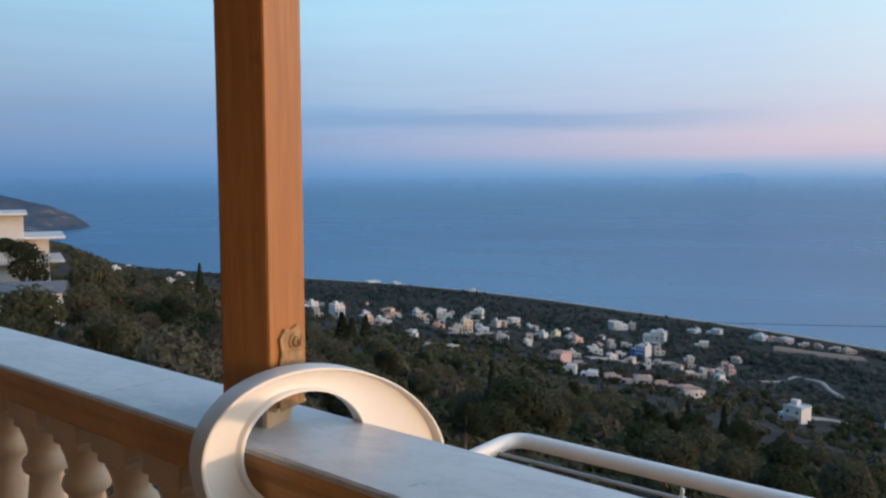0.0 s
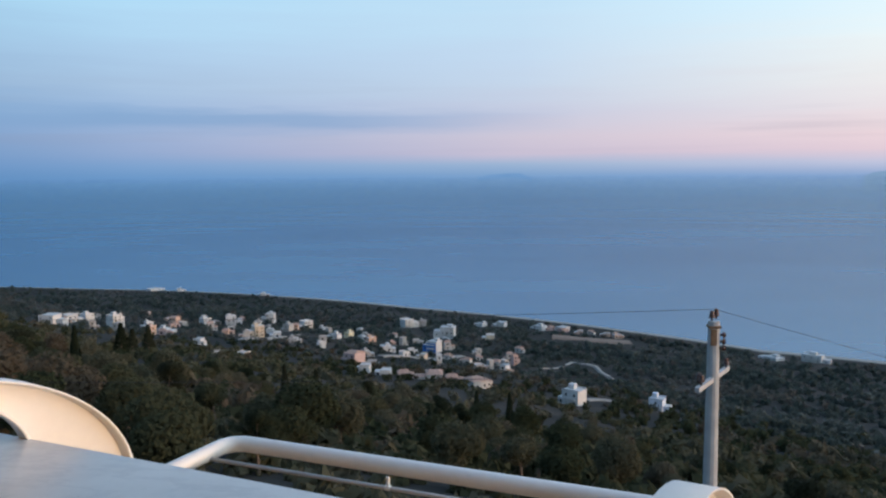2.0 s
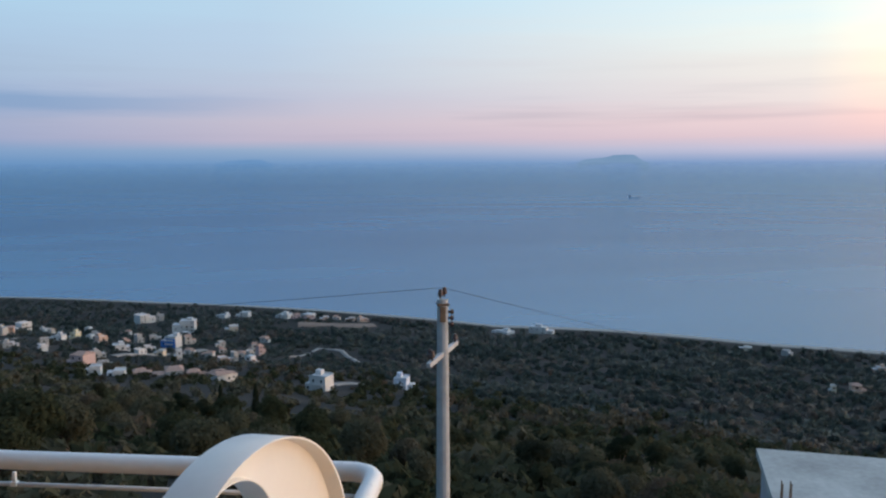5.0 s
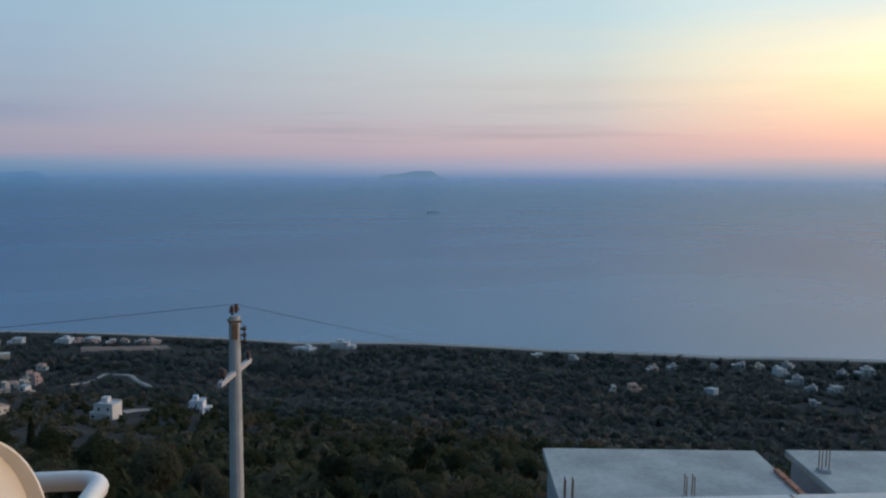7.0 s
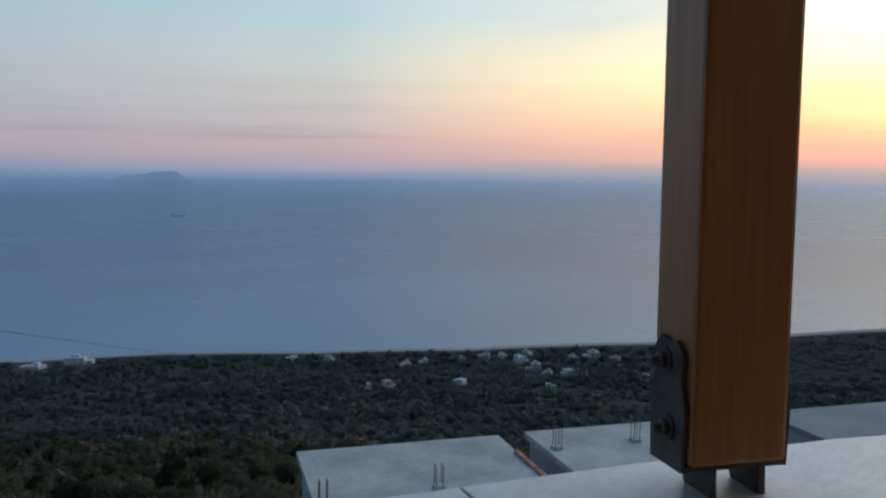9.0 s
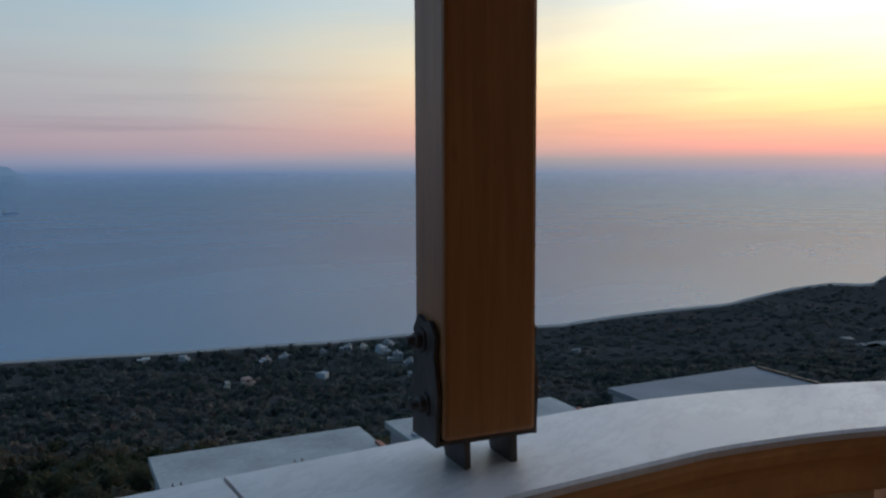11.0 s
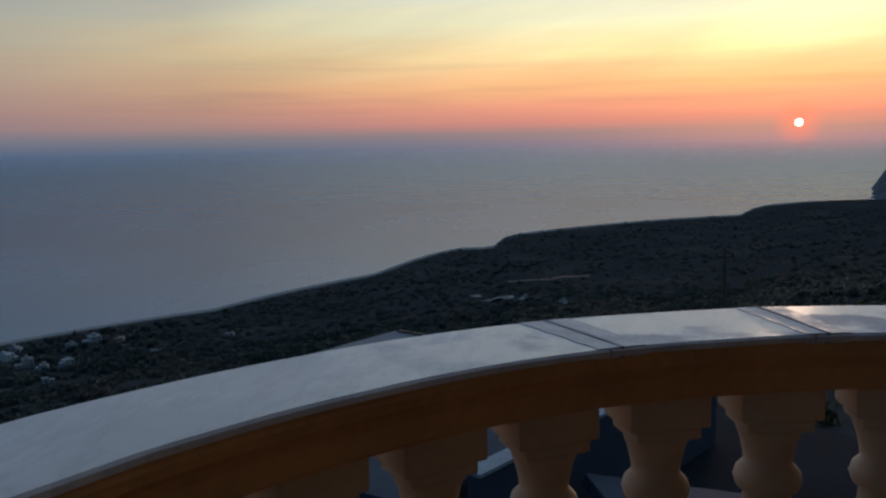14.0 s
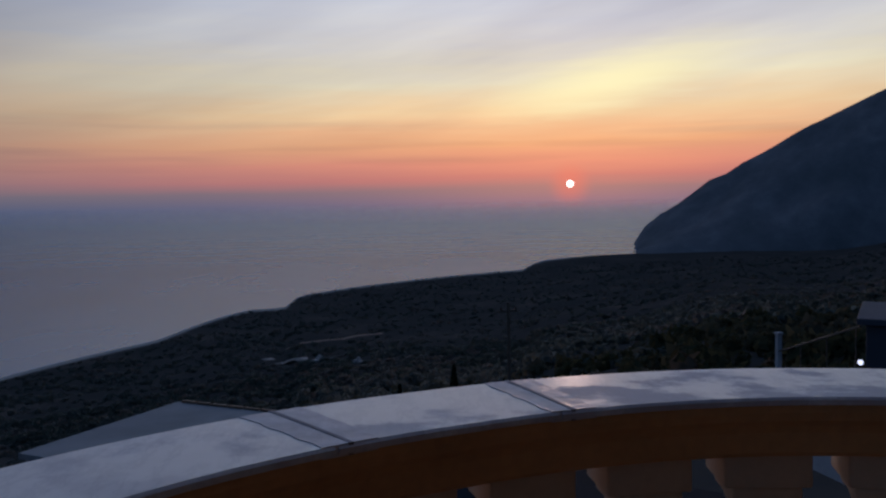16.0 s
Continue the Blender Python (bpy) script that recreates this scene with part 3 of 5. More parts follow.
def build_balustrade():
    ob = thing("balustrade", Matrix(), "balcony balustrade with marble coping, ochre beam and cream balusters", "balustrade", kind="structure")
    h = RAIL_W / 2
    end = RAIL_S[-1]
    s1 = nearest_s(2.225, -0.43)
    s2 = nearest_s(2.375, -0.775)
    joints = [0.0, s1 - 3.9, s1 - 2.6, s1 - 1.3, s1, s2, s2 + 0.62, s2 + 1.24, end]
    joints = sorted(j for j in joints if 0 <= j <= end)
    top = [(-h, 0.988), (-h, 0.996), (-h + 0.004, RAIL_Z), (h - 0.004, RAIL_Z), (h, 0.996), (h, 0.988)]
    for a, b in zip(joints, joints[1:]):
        part("coping_slab", sweep(bmesh.new(), stretch_of_rail(a + 0.0025, b - 0.0025), top), MARBLE, ob, "pale marble coping slab")
    for j, w in ((s1 + 0.008, 0.044), (s2 + 0.008, 0.040)):
        part("mortar_joint", skewed_strip(j, w, h - 0.004, 1.0012), MORTAR, ob, "grey mortar smeared over the joint")
        part("joint_line", skewed_strip(j, 0.0035, h - 0.002, 1.0020), JOINT, ob, "dark open joint")
    beam = [(-0.1052, 0.988), (-0.1076, 0.976), (-0.1042, 0.962), (-0.0965, 0.952), (-0.0916, 0.94), (-0.0897, 0.908), (-0.082, 0.9), (0.082, 0.9), (0.0897, 0.908), (0.0916, 0.94), (0.0965, 0.952), (0.1042, 0.962), (0.1076, 0.976), (0.1052, 0.988)]
    part("beam", sweep(bmesh.new(), RAIL, beam), OCHRE, ob, "ochre-painted moulded beam under the coping")
    part("plinth", sweep(bmesh.new(), RAIL, [(-0.09, 0.0), (-0.09, 0.16), (0.09, 0.16), (0.09, 0.0)]), OCHRE, ob, "ochre-painted plinth")
    # one baluster, then its copies on the same meshes
    bm = bmesh.new()
    box(bm, (0, 0, 0.870), (0.116, 0.140, 0.062), 0.005)
    box(bm, (0, 0, 0.829), (0.104, 0.114, 0.022), 0.006)
    box(bm, (0, 0, 0.19), (0.14, 0.14, 0.06), 0.004)
    prof = [(0.056, 0.822), (0.054, 0.812), (0.048, 0.796), (0.042, 0.770), (0.040, 0.752), (0.053, 0.738), (0.057, 0.724), (0.052, 0.708), (0.040, 0.698),
            (0.043, 0.66), (0.053, 0.58), (0.064, 0.47), (0.068, 0.40), (0.062, 0.34), (0.048, 0.30), (0.043, 0.285), (0.056, 0.262), (0.058, 0.246), (0.050, 0.232), (0.056, 0.219)]
    lathe(bm, prof[::-1], 20)
    first = part("baluster", bm, CREAM, ob, "cream-painted turned baluster", True)
    s0 = nearest_s(2.36, -0.70) + 0.082
    spots = [s0 + 0.205 * k for k in range(-40, 16) if 0.1 < s0 + 0.205 * k < end - 0.1]
    for i, s in enumerate(spots):
        p, q = on_rail(s)
        m = Matrix.Translation((p.x, p.y, 0)) @ Matrix.Rotation(math.atan2(q.y, q.x), 4, "Z")
        if i == 0:
            first.matrix_basis = m
        else:
            again(first, "baluster", ob, m)


build_balustrade()


def post(x, y, turn, w, deep, label, bracket_mat, foot_mat, strap_share):
    """A square varnished post on a steel stirrup."""
    ob = thing("wooden_post", pose(x, y, RAIL_Z, 0, 0, turn), label, "post", "posts on the balustrade")
    bm = box(bmesh.new(), (0, 0, 0.038 + 0.85), (w, deep, 1.70), 0.006)
    part("shaft", bm, WOOD, ob)
    for sx in (-1, 1):
        bm = bmesh.new()
        # a flat strap up the end face, scalloped at its top
        e = w / 2 + 0.002
        prof = [(-0.036, 0.030), (-0.040, 0.10), (-0.030, 0.135), (-0.034, 0.160), (-0.018, 0.176), (0.0, 0.172), (0.018, 0.178), (0.034, 0.160), (0.030, 0.135), (0.040, 0.10), (0.036, 0.030)]
        prof = [(a * deep * strap_share / 0.080, b) for a, b in prof]
        fr = [bm.verts.new((sx * (e + 0.005), a, b)) for a, b in prof]
        bk = [bm.verts.new((sx * e, a, b)) for a, b in prof]
        bm.faces.new(fr if sx > 0 else fr[::-1])
        for i in range(len(prof)):
            j = (i + 1) % len(prof)
            bm.faces.new((fr[i], bk[i], bk[j], fr[j]))
        bmesh.ops.recalc_face_normals(bm, faces=bm.faces[:])
        st = part("strap", bm, bracket_mat, ob, "weathered steel strap")
        for by, bz in ((0.004, 0.150), (-0.006, 0.075)):
            bm = bmesh.new()
            lathe(bm, [(0.015, 0.0), (0.015, 0.003), (0.010, 0.003), (0.010, 0.010), (0.007, 0.012), (0.005, 0.020)], 8)
            bmesh.ops.transform(bm, verts=bm.verts[:], matrix=Matrix.Translation((sx * (e + 0.005), by, bz)) @ Matrix.Rotation(sx * math.pi / 2, 4, "Y"))
            part("bolt", bm, bracket_mat, st)
    saddle = box(bmesh.new(), (0, 0, 0.0335), (w + 0.012, deep * 0.80, 0.007), 0.003)
    part("saddle_plate", saddle, foot_mat, ob, "steel plate under the post")
    for fx in (-0.028, 0.034):
        bm = bmesh.new()
        # a blade that narrows to its foot in the coping
        side = [(-0.42 * deep, 0.040), (0.40 * deep, 0.040), (0.18 * deep, -0.002), (-0.44 * deep, -0.002)]
        a = [bm.verts.new((fx - 0.004, v, u)) for v, u in side]
        b = [bm.verts.new((fx + 0.004, v, u)) for v, u in side]
        bm.faces.new(a)
        bm.faces.new(b[::-1])
        for i in range(4):
            bm.faces.new((a[i], b[i], b[(i + 1) % 4], a[(i + 1) % 4]))
        bmesh.ops.recalc_face_normals(bm, faces=bm.faces[:])
        part("foot", bm, foot_mat, ob, "steel stirrup leg")
    return ob


post(-0.819, 1.098, -5.4, 0.108, 0.109, "varnished pine post with a bolted strap, standing on the marble coping", STRAP, CREAM, 0.74)
post(1.493, 0.203, -30, 0.120, 0.088, "varnished pine post with dark strap, standing on the curved coping", STEEL, STEEL, 0.87)


def drying_rack():
    """A clothes rack that hangs outside from two big hooks over the coping."""
    ob = thing("drying_rack", Matrix(), "white tubular clothes drying rack hung over the balustrade", "drying rack")
    a, b = Vector((-0.510, 1.740, 0.802)), Vector((0.572, 1.376, 0.802))
    along = (b - a).normalized()
    out = Vector((-along.y, along.x, 0))
    deep = 0.66

    def bend(c, u, v, r=0.05):
        return [c + u * r * (1 - math.sin(k)) + v * r * (1 - math.cos(k)) for k in np.linspace(0, math.pi / 2, 6)]
    pts = [a - out * deep, *bend(a, -out, along), *bend(b, -along, -out), b - out * deep]
    part("frame", tube(bmesh.new(), [p - Vector((0, 0, 0.004)) for p in pts], 0.0190, 14), TUBE, ob, "white enamelled tube frame", True)
    for k in range(1, 6):
        o = -out * (0.098 * k)
        part("rod", tube(bmesh.new(), [a + o + Vector((0, 0, -0.012)), b + o + Vector((0, 0, -0.012))], 0.0048, 8), LINE, ob, "thin steel drying rod", True)
    bm = bmesh.new()
    box(bm, (0, 0, 0.008), (0.007, 0.006, 0.024), 0.0015)
    box(bm, (0, 0, -0.003), (0.014, 0.011, 0.010), 0.002)
    peg = part("line_clip", bm, TUBE, ob, "small plastic clip on the rod")
    peg.matrix_basis = Matrix.Translation(a.lerp(b, 0.41) - out * 0.098 + Vector((0, 0, -0.008))) @ Matrix.Rotation(math.atan2(along.y, along.x), 4, "Z")

    def hook(x, y, u, reach=0.0, drop=0.0):
        """Crescent-shaped plastic hook: a rounded web with a raised rim, open where the coping sits."""
        u = Vector((*u, 0)).normalized()
        n_ = Vector((u.y, -u.x, 0))
        base = Vector((x, y, RAIL_Z))
        th = np.linspace(radians(240), radians(-62), 50)
        rim_o = [(0.05 + reach + 0.244 * math.cos(t) + 0.058 * math.sin(t), -0.063 - drop - 0.089 * math.cos(t) + 0.160 * math.sin(t)) for t in th]
        rim_i = [(-0.004 + 0.118 * math.cos(t) + 0.020 * math.sin(t), -0.022 - 0.025 * math.cos(t) + 0.097 * math.sin(t)) for t in th]
        bm = bmesh.new()
        half, web, lip = 0.025, 0.006, 0.007

        def row(side):
            rows = []
            for (so, zo), (si, zi) in zip(rim_o, rim_i):
                d = Vector((so - si, zo - zi)).normalized()
                cut = [(so, zo, half), (so - d.x * lip, zo - d.y * lip, half), (so - d.x * (lip + 0.006), zo - d.y * (lip + 0.006), web),
                       (si + d.x * (lip + 0.004), zi + d.y * (lip + 0.004), web), (si + d.x * lip, zi + d.y * lip, half * 0.62), (si, zi, half * 0.62)]
                rows.append([bm.verts.new(base + u * s + Vector((0, 0, z)) + n_ * (side * w)) for s, z, w in cut])
            return rows
        f, g = row(1), row(-1)
        for rows, flip in ((f, False), (g, True)):
            for r0, r1 in zip(rows, rows[1:]):
                for k in range(5):
                    q = (r0[k], r1[k], r1[k + 1], r0[k + 1])
                    bm.faces.new(q[::-1] if flip else q)
        for k in (0, 5):
            for i in range(len(f) - 1):
                bm.faces.new((f[i][k], f[i + 1][k], g[i + 1][k], g[i][k]))
        for i in (0, -1):
            bm.faces.new([*f[i], *g[i][::-1]])
        bmesh.ops.recalc_face_normals(bm, faces=bm.faces[:])
        hk = part("hook", bm, PLASTIC, ob, "white plastic crescent hook with raised rim", True)
        md = hk.modifiers.new("edges", "BEVEL")
        md.width, md.segments, md.limit_method, md.angle_limit = 0.003, 2, "ANGLE", radians(50)
    hook(-0.708, 1.046, (0.51, 0.86))
    hook(0.310, 0.672, (0.40, 0.915), 0.05, 0.022)


drying_rack()


# ---- the house that carries the balcony: unseen, it closes the place behind and above ----
def slab(name, poly, z0, z1, mat, label):
    bm = bmesh.new()
    lo = [bm.verts.new((x, y, z0)) for x, y in poly]
    hi = [bm.verts.new((x, y, z1)) for x, y in poly]
    bm.faces.new(lo[::-1])
    bm.faces.new(hi)
    for i in range(len(poly)):
        j = (i + 1) % len(poly)
        bm.faces.new((lo[i], lo[j], hi[j], hi[i]))
    bmesh.ops.recalc_face_normals(bm, faces=bm.faces[:])
    return tagged(part(name, bm, mat), label, name.split("_")[0], kind="structure")


edge = [(p.x + 0.10 * q.x, p.y + 0.10 * q.y) for p, q in RAIL[::3]]
floor_poly = edge + [(1.3, -2.1), (-4.4, -0.99)]
slab("floor", floor_poly, -0.22, 0.0, TILE, "unseen terracotta balcony floor")
# unseen wall, turned out of the sun; ochre chosen for its bounce
slab("wall_back", [(-9.0, -0.10), (2.6, -2.36), (2.52, -2.76), (-9.08, -0.50)], -8.6, 2.9, OCHRE, "unseen ochre house wall behind the balcony")
roof_poly = [(p.x + 0.05 * q.x, p.y + 0.05 * q.y) for p, q in RAIL[::3]] + [(1.3, -2.1), (-4.5, -0.97)]
# unseen soffit, presumed from the posts, added to darken the inner faces
slab("ceiling", roof_poly, 2.738, 2.86, CEILING, "unseen dark soffit shading the balcony")
slab("wall_under", [(x * 0.94 - 0.02, y * 0.9 - 0.1) for x, y in floor_poly], -8.6, -0.224, HOUSE_PAINT["p"], "peach rendered house wall under the balcony")


# ---- power line ----
def power_pole():
    x, y, top = 4.07, 16.1, -1.45
    ob = thing("power_pole", Matrix(), "grey concrete power pole with a cross-arm and brown insulators", "power pole")
    part("shaft", tube(bmesh.new(), [(x, y, -11.5), (x, y, -4.6), (x, y, top)], [0.172, 0.137, 0.110], 12), POLE, ob)
    near, far = Vector((3.60, 15.2, -2.58)), Vector((4.62, 17.05, -2.60))
    d = (far - near).normalized()
    bm = bmesh.new()
    box(bm, (0, 0, 0), ((far - near).length, 0.09, 0.10), 0.008)
    arm = part("cross_arm", bm, POLE, ob, "pale steel cross-arm")
    arm.matrix_basis = Matrix.Translation((near + far) / 2 + Vector((-0.03, -0.02, 0))) @ Matrix.Rotation(math.atan2(d.y, d.x), 4, "Z")
    bell = [(0.02, 0.0), (0.022, 0.05), (0.065, 0.06), (0.06, 0.085), (0.03, 0.095), (0.06, 0.105), (0.055, 0.13), (0.03, 0.14), (0.045, 0.15), (0.042, 0.18), (0.015, 0.20)]
    spots = [near + d * 0.18 + Vector((0, 0, 0.05)), far - d * 0.2 + Vector((0, 0, 0.05)), near + d * 0.36 + Vector((-0.1, 0, 0.05)),
             Vector((x - 0.05, y - 0.03, top + 0.02)), Vector((x + 0.05, y + 0.04, top + 0.05))]
    for p in spots:
        bm = lathe(bmesh.new(), bell, 12)
        bmesh.ops.transform(bm, verts=bm.verts[:], matrix=Matrix.Translation(p))
        part("insulator", bm, BROWN_GLAZE, ob, "brown glazed insulator", True)
    bm = bmesh.new()
    box(bm, (x, y, top - 0.10), (0.24, 0.24, 0.05), 0.006)
    box(bm, (x - 0.02, y - 0.105, top - 0.30), (0.12, 0.035, 0.32), 0.006)
    part("head_bracket", bm, RUST, ob, "rusty steel head bracket")
    for k in range(3):
        bm = lathe(bmesh.new(), bell[:6], 10)
        bmesh.ops.transform(bm, verts=bm.verts[:], matrix=Matrix.Translation((x + 0.11, y - 0.03, top - 0.26 - 0.13 * k)) @ Matrix.Rotation(math.pi / 2, 4, "Y"))
        part("insulator", bm, BROWN_GLAZE, ob, "brown glazed insulator", True)

    def wire(p, q, sag):
        pts = [p.lerp(q, k / 24) - Vector((0, 0, sag * 4 * (k / 24) * (1 - k / 24))) for k in range(25)]
        part("wire", tube(bmesh.new(), pts, 0.005, 5), WIRE, ob, "slack overhead wire")
    head = Vector((x, y, top + 0.24))
    wire(head, bearing(62, 95, -23.0), 0.9)
    wire(head, bearing(-62, 70, -2.0), 1.2)
    wire(spots[0] + Vector((0, 0, 0.2)), bearing(-62, 40, -3.14), 0.4)
    wire(spots[1] + Vector((0, 0, 0.2)), bearing(62, 60, -15.0), 1.45)


power_pole()


def wooden_pole():
    p = bearing(97.5, 38)
    ob = thing("power_pole", Matrix.Translation((p.x, p.y, -16.0)), "dark weathered wooden utility pole among the scrub", "power pole")
    part("shaft", tube(bmesh.new(), [(0, 0, 0), (0.02, 0, 6), (0, 0, 12.6)], [0.13, 0.10, 0.075], 10), BARK, ob)
    arm = part("cross_arm", box(bmesh.new(), (0, 0, 0), (0.9, 0.09, 0.10), 0.01), BARK, ob)
    arm.matrix_basis = Matrix.Translation((0, 0, 12.2)) @ Matrix.Rotation(radians(-75), 4, "Z")
    for s in (-0.36, 0.36):
        bm = lathe(bmesh.new(), [(0.02, 0.0), (0.045, 0.03), (0.03, 0.07), (0.045, 0.09), (0.015, 0.14)], 8)
        ins = part("insulator", bm, BROWN_GLAZE, ob, "brown glazed insulator", True)
        ins.matrix_basis = Matrix.Translation((s * math.cos(radians(-75)), s * math.sin(radians(-75)), 12.25))


wooden_pole()


# ---- the row of houses below ----
OLD_CONCRETE = plain("weathered_dark_concrete", (0.19, 0.195, 0.20), 0.8, 0.3, 0.35, 0.2, 0.0, 6.0)
ROW = Vector((0.884, -0.467, 0))
TO_HILL = Vector((-0.467, -0.884, 0))


def row_house(x, y, length, z, deep=7.5, stubs=True, stub_spots=()):
    """A flat concrete roof with stubs of reinforcement, over rendered walls. (x, y): the far left corner of its roof."""
    c = Vector((x, y, 0)) + ROW * length / 2 + TO_HILL * deep / 2
    m = Matrix.Translation((c.x, c.y, z)) @ Matrix.Rotation(math.atan2(ROW.y, ROW.x), 4, "Z")
    ob = thing("row_house", m, "unfinished terraced house with a flat bare concrete roof", "house", "row of houses below the balcony")
    part("roof", box(bmesh.new(), (0, 0, -0.11), (length, deep, 0.22), 0.02), CONCRETE if stubs else OLD_CONCRETE, ob, "bare concrete roof slab")
    part("wall", box(bmesh.new(), (0, 0, -3.7), (length - 0.3, deep - 0.3, 6.96), 0.02), CONCRETE_WALL, ob, "grey rendered wall")
    bm = bmesh.new()
    for i in range(7):
        box(bm, (length / 2 - 0.07, -deep / 2 + 0.4 + 0.82 * i, 0.05), (0.16, 0.74, 0.09), 0.02)
    part("ridge_tiles", bm, TERRACOTTA if stubs else RUST, ob, "row of edge tiles")
    for px, py in stub_spots:
        px, py = px - length / 2, deep / 2 - py
        stub = part("column_stub", box(bmesh.new(), (px, py, 0.05), (0.30, 0.30, 0.10), 0.01), CONCRETE_WALL, ob)
        for dx, dy in ((-0.10, -0.10), (0.10, -0.10), (-0.10, 0.10), (0.10, 0.10)):
            p = Vector((px + dx, py + dy, 0.08))
            part("reinforcing_bar", tube(bmesh.new(), [p, p + Vector((0.01, 0, 0.58))], 0.016, 5), RUST, stub)
    for k in range(2):
        w = part("window", box(bmesh.new(), (-length / 4 + k * length / 2, deep / 2 - 0.14, -1.6), (1.1, 0.06, 1.2), 0.01), GLASS, ob, "dark window")
        part("sill", box(bmesh.new(), (-length / 4 + k * length / 2, deep / 2 - 0.10, -2.26), (1.3, 0.16, 0.06), 0.01), CONCRETE, w)
    return ob


row_house(14.45, 20.44, 6.56, -7.0, stub_spots=((0.22, 4.3), (3.4, 4.0), (6.2, 6.9)))
row_house(21.14, 17.03, 6.62, -7.0, stub_spots=((0.35, 1.9), (3.1, 1.85), (6.2, 4.6)))
third = row_house(29.36, 12.76, 7.66, -7.0, 6.0, False)
bm = bmesh.new()
box(bm, (-1.2, -1.2, 0.06), (1.1, 0.8, 0.12), 0.02)
box(bm, (-1.2, -1.2, 0.125), (0.9, 0.6, 0.02), 0.004)
part("roof_hatch", bm, HOUSE_PAINT["w"], third, "low white roof hatch")


# ---- things under and beside the round corner ----
def lower_yard():
    """What shows between the balusters: a low house, a long yard wall and a ramp."""
    def at(az, d, z, turn):
        p = bearing(az, d)
        return pose(p.x, p.y, z, 0, 0, turn)
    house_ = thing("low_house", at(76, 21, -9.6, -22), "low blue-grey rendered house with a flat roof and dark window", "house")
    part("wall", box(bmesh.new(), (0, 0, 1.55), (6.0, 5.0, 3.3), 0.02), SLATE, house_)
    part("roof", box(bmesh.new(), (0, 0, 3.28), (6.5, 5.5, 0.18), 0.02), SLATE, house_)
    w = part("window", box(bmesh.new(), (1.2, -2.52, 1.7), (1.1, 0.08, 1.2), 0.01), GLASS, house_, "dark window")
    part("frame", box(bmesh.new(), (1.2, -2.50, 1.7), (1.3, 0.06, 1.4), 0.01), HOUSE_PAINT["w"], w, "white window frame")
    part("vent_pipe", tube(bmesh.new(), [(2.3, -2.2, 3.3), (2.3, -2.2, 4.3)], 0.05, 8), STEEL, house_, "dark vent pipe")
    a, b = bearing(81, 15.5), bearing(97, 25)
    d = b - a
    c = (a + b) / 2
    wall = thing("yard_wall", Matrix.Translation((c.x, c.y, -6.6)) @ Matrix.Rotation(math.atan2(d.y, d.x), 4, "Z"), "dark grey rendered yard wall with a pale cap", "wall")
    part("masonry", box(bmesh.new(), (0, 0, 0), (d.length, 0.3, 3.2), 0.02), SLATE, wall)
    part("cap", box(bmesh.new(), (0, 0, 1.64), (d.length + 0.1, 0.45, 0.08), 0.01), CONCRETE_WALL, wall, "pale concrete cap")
    lane_ = thing("concrete_ramp", at(103, 18.5, -6.9, 20), "dark grey concrete ramp", "ramp")
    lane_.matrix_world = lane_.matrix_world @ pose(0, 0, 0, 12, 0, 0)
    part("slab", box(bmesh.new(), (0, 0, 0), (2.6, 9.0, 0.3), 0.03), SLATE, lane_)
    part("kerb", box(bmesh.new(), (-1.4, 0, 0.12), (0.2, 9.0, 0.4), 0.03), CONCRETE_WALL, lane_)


lower_yard()


# near-black base colour, well below that of common asphalt
YARD_SURFACE = plain("near_black_yard_surface", (0.014, 0.016, 0.021), 0.95, 0.3, 0.6, 0.3, 0.0, 12.0)
YARD_SURFACE.node_tree.nodes["Principled BSDF"].inputs["Specular IOR Level"].default_value = 0.1
slab("yard", [(3.2, -11.0), (20.0, -16.0), (29.0, -4.0), (24.0, 6.0), (16.0, 9.0), (9.0, 10.5), (3.6, 2.5)], -12.0, -7.55, YARD_SURFACE, "near-black yard below the balcony")


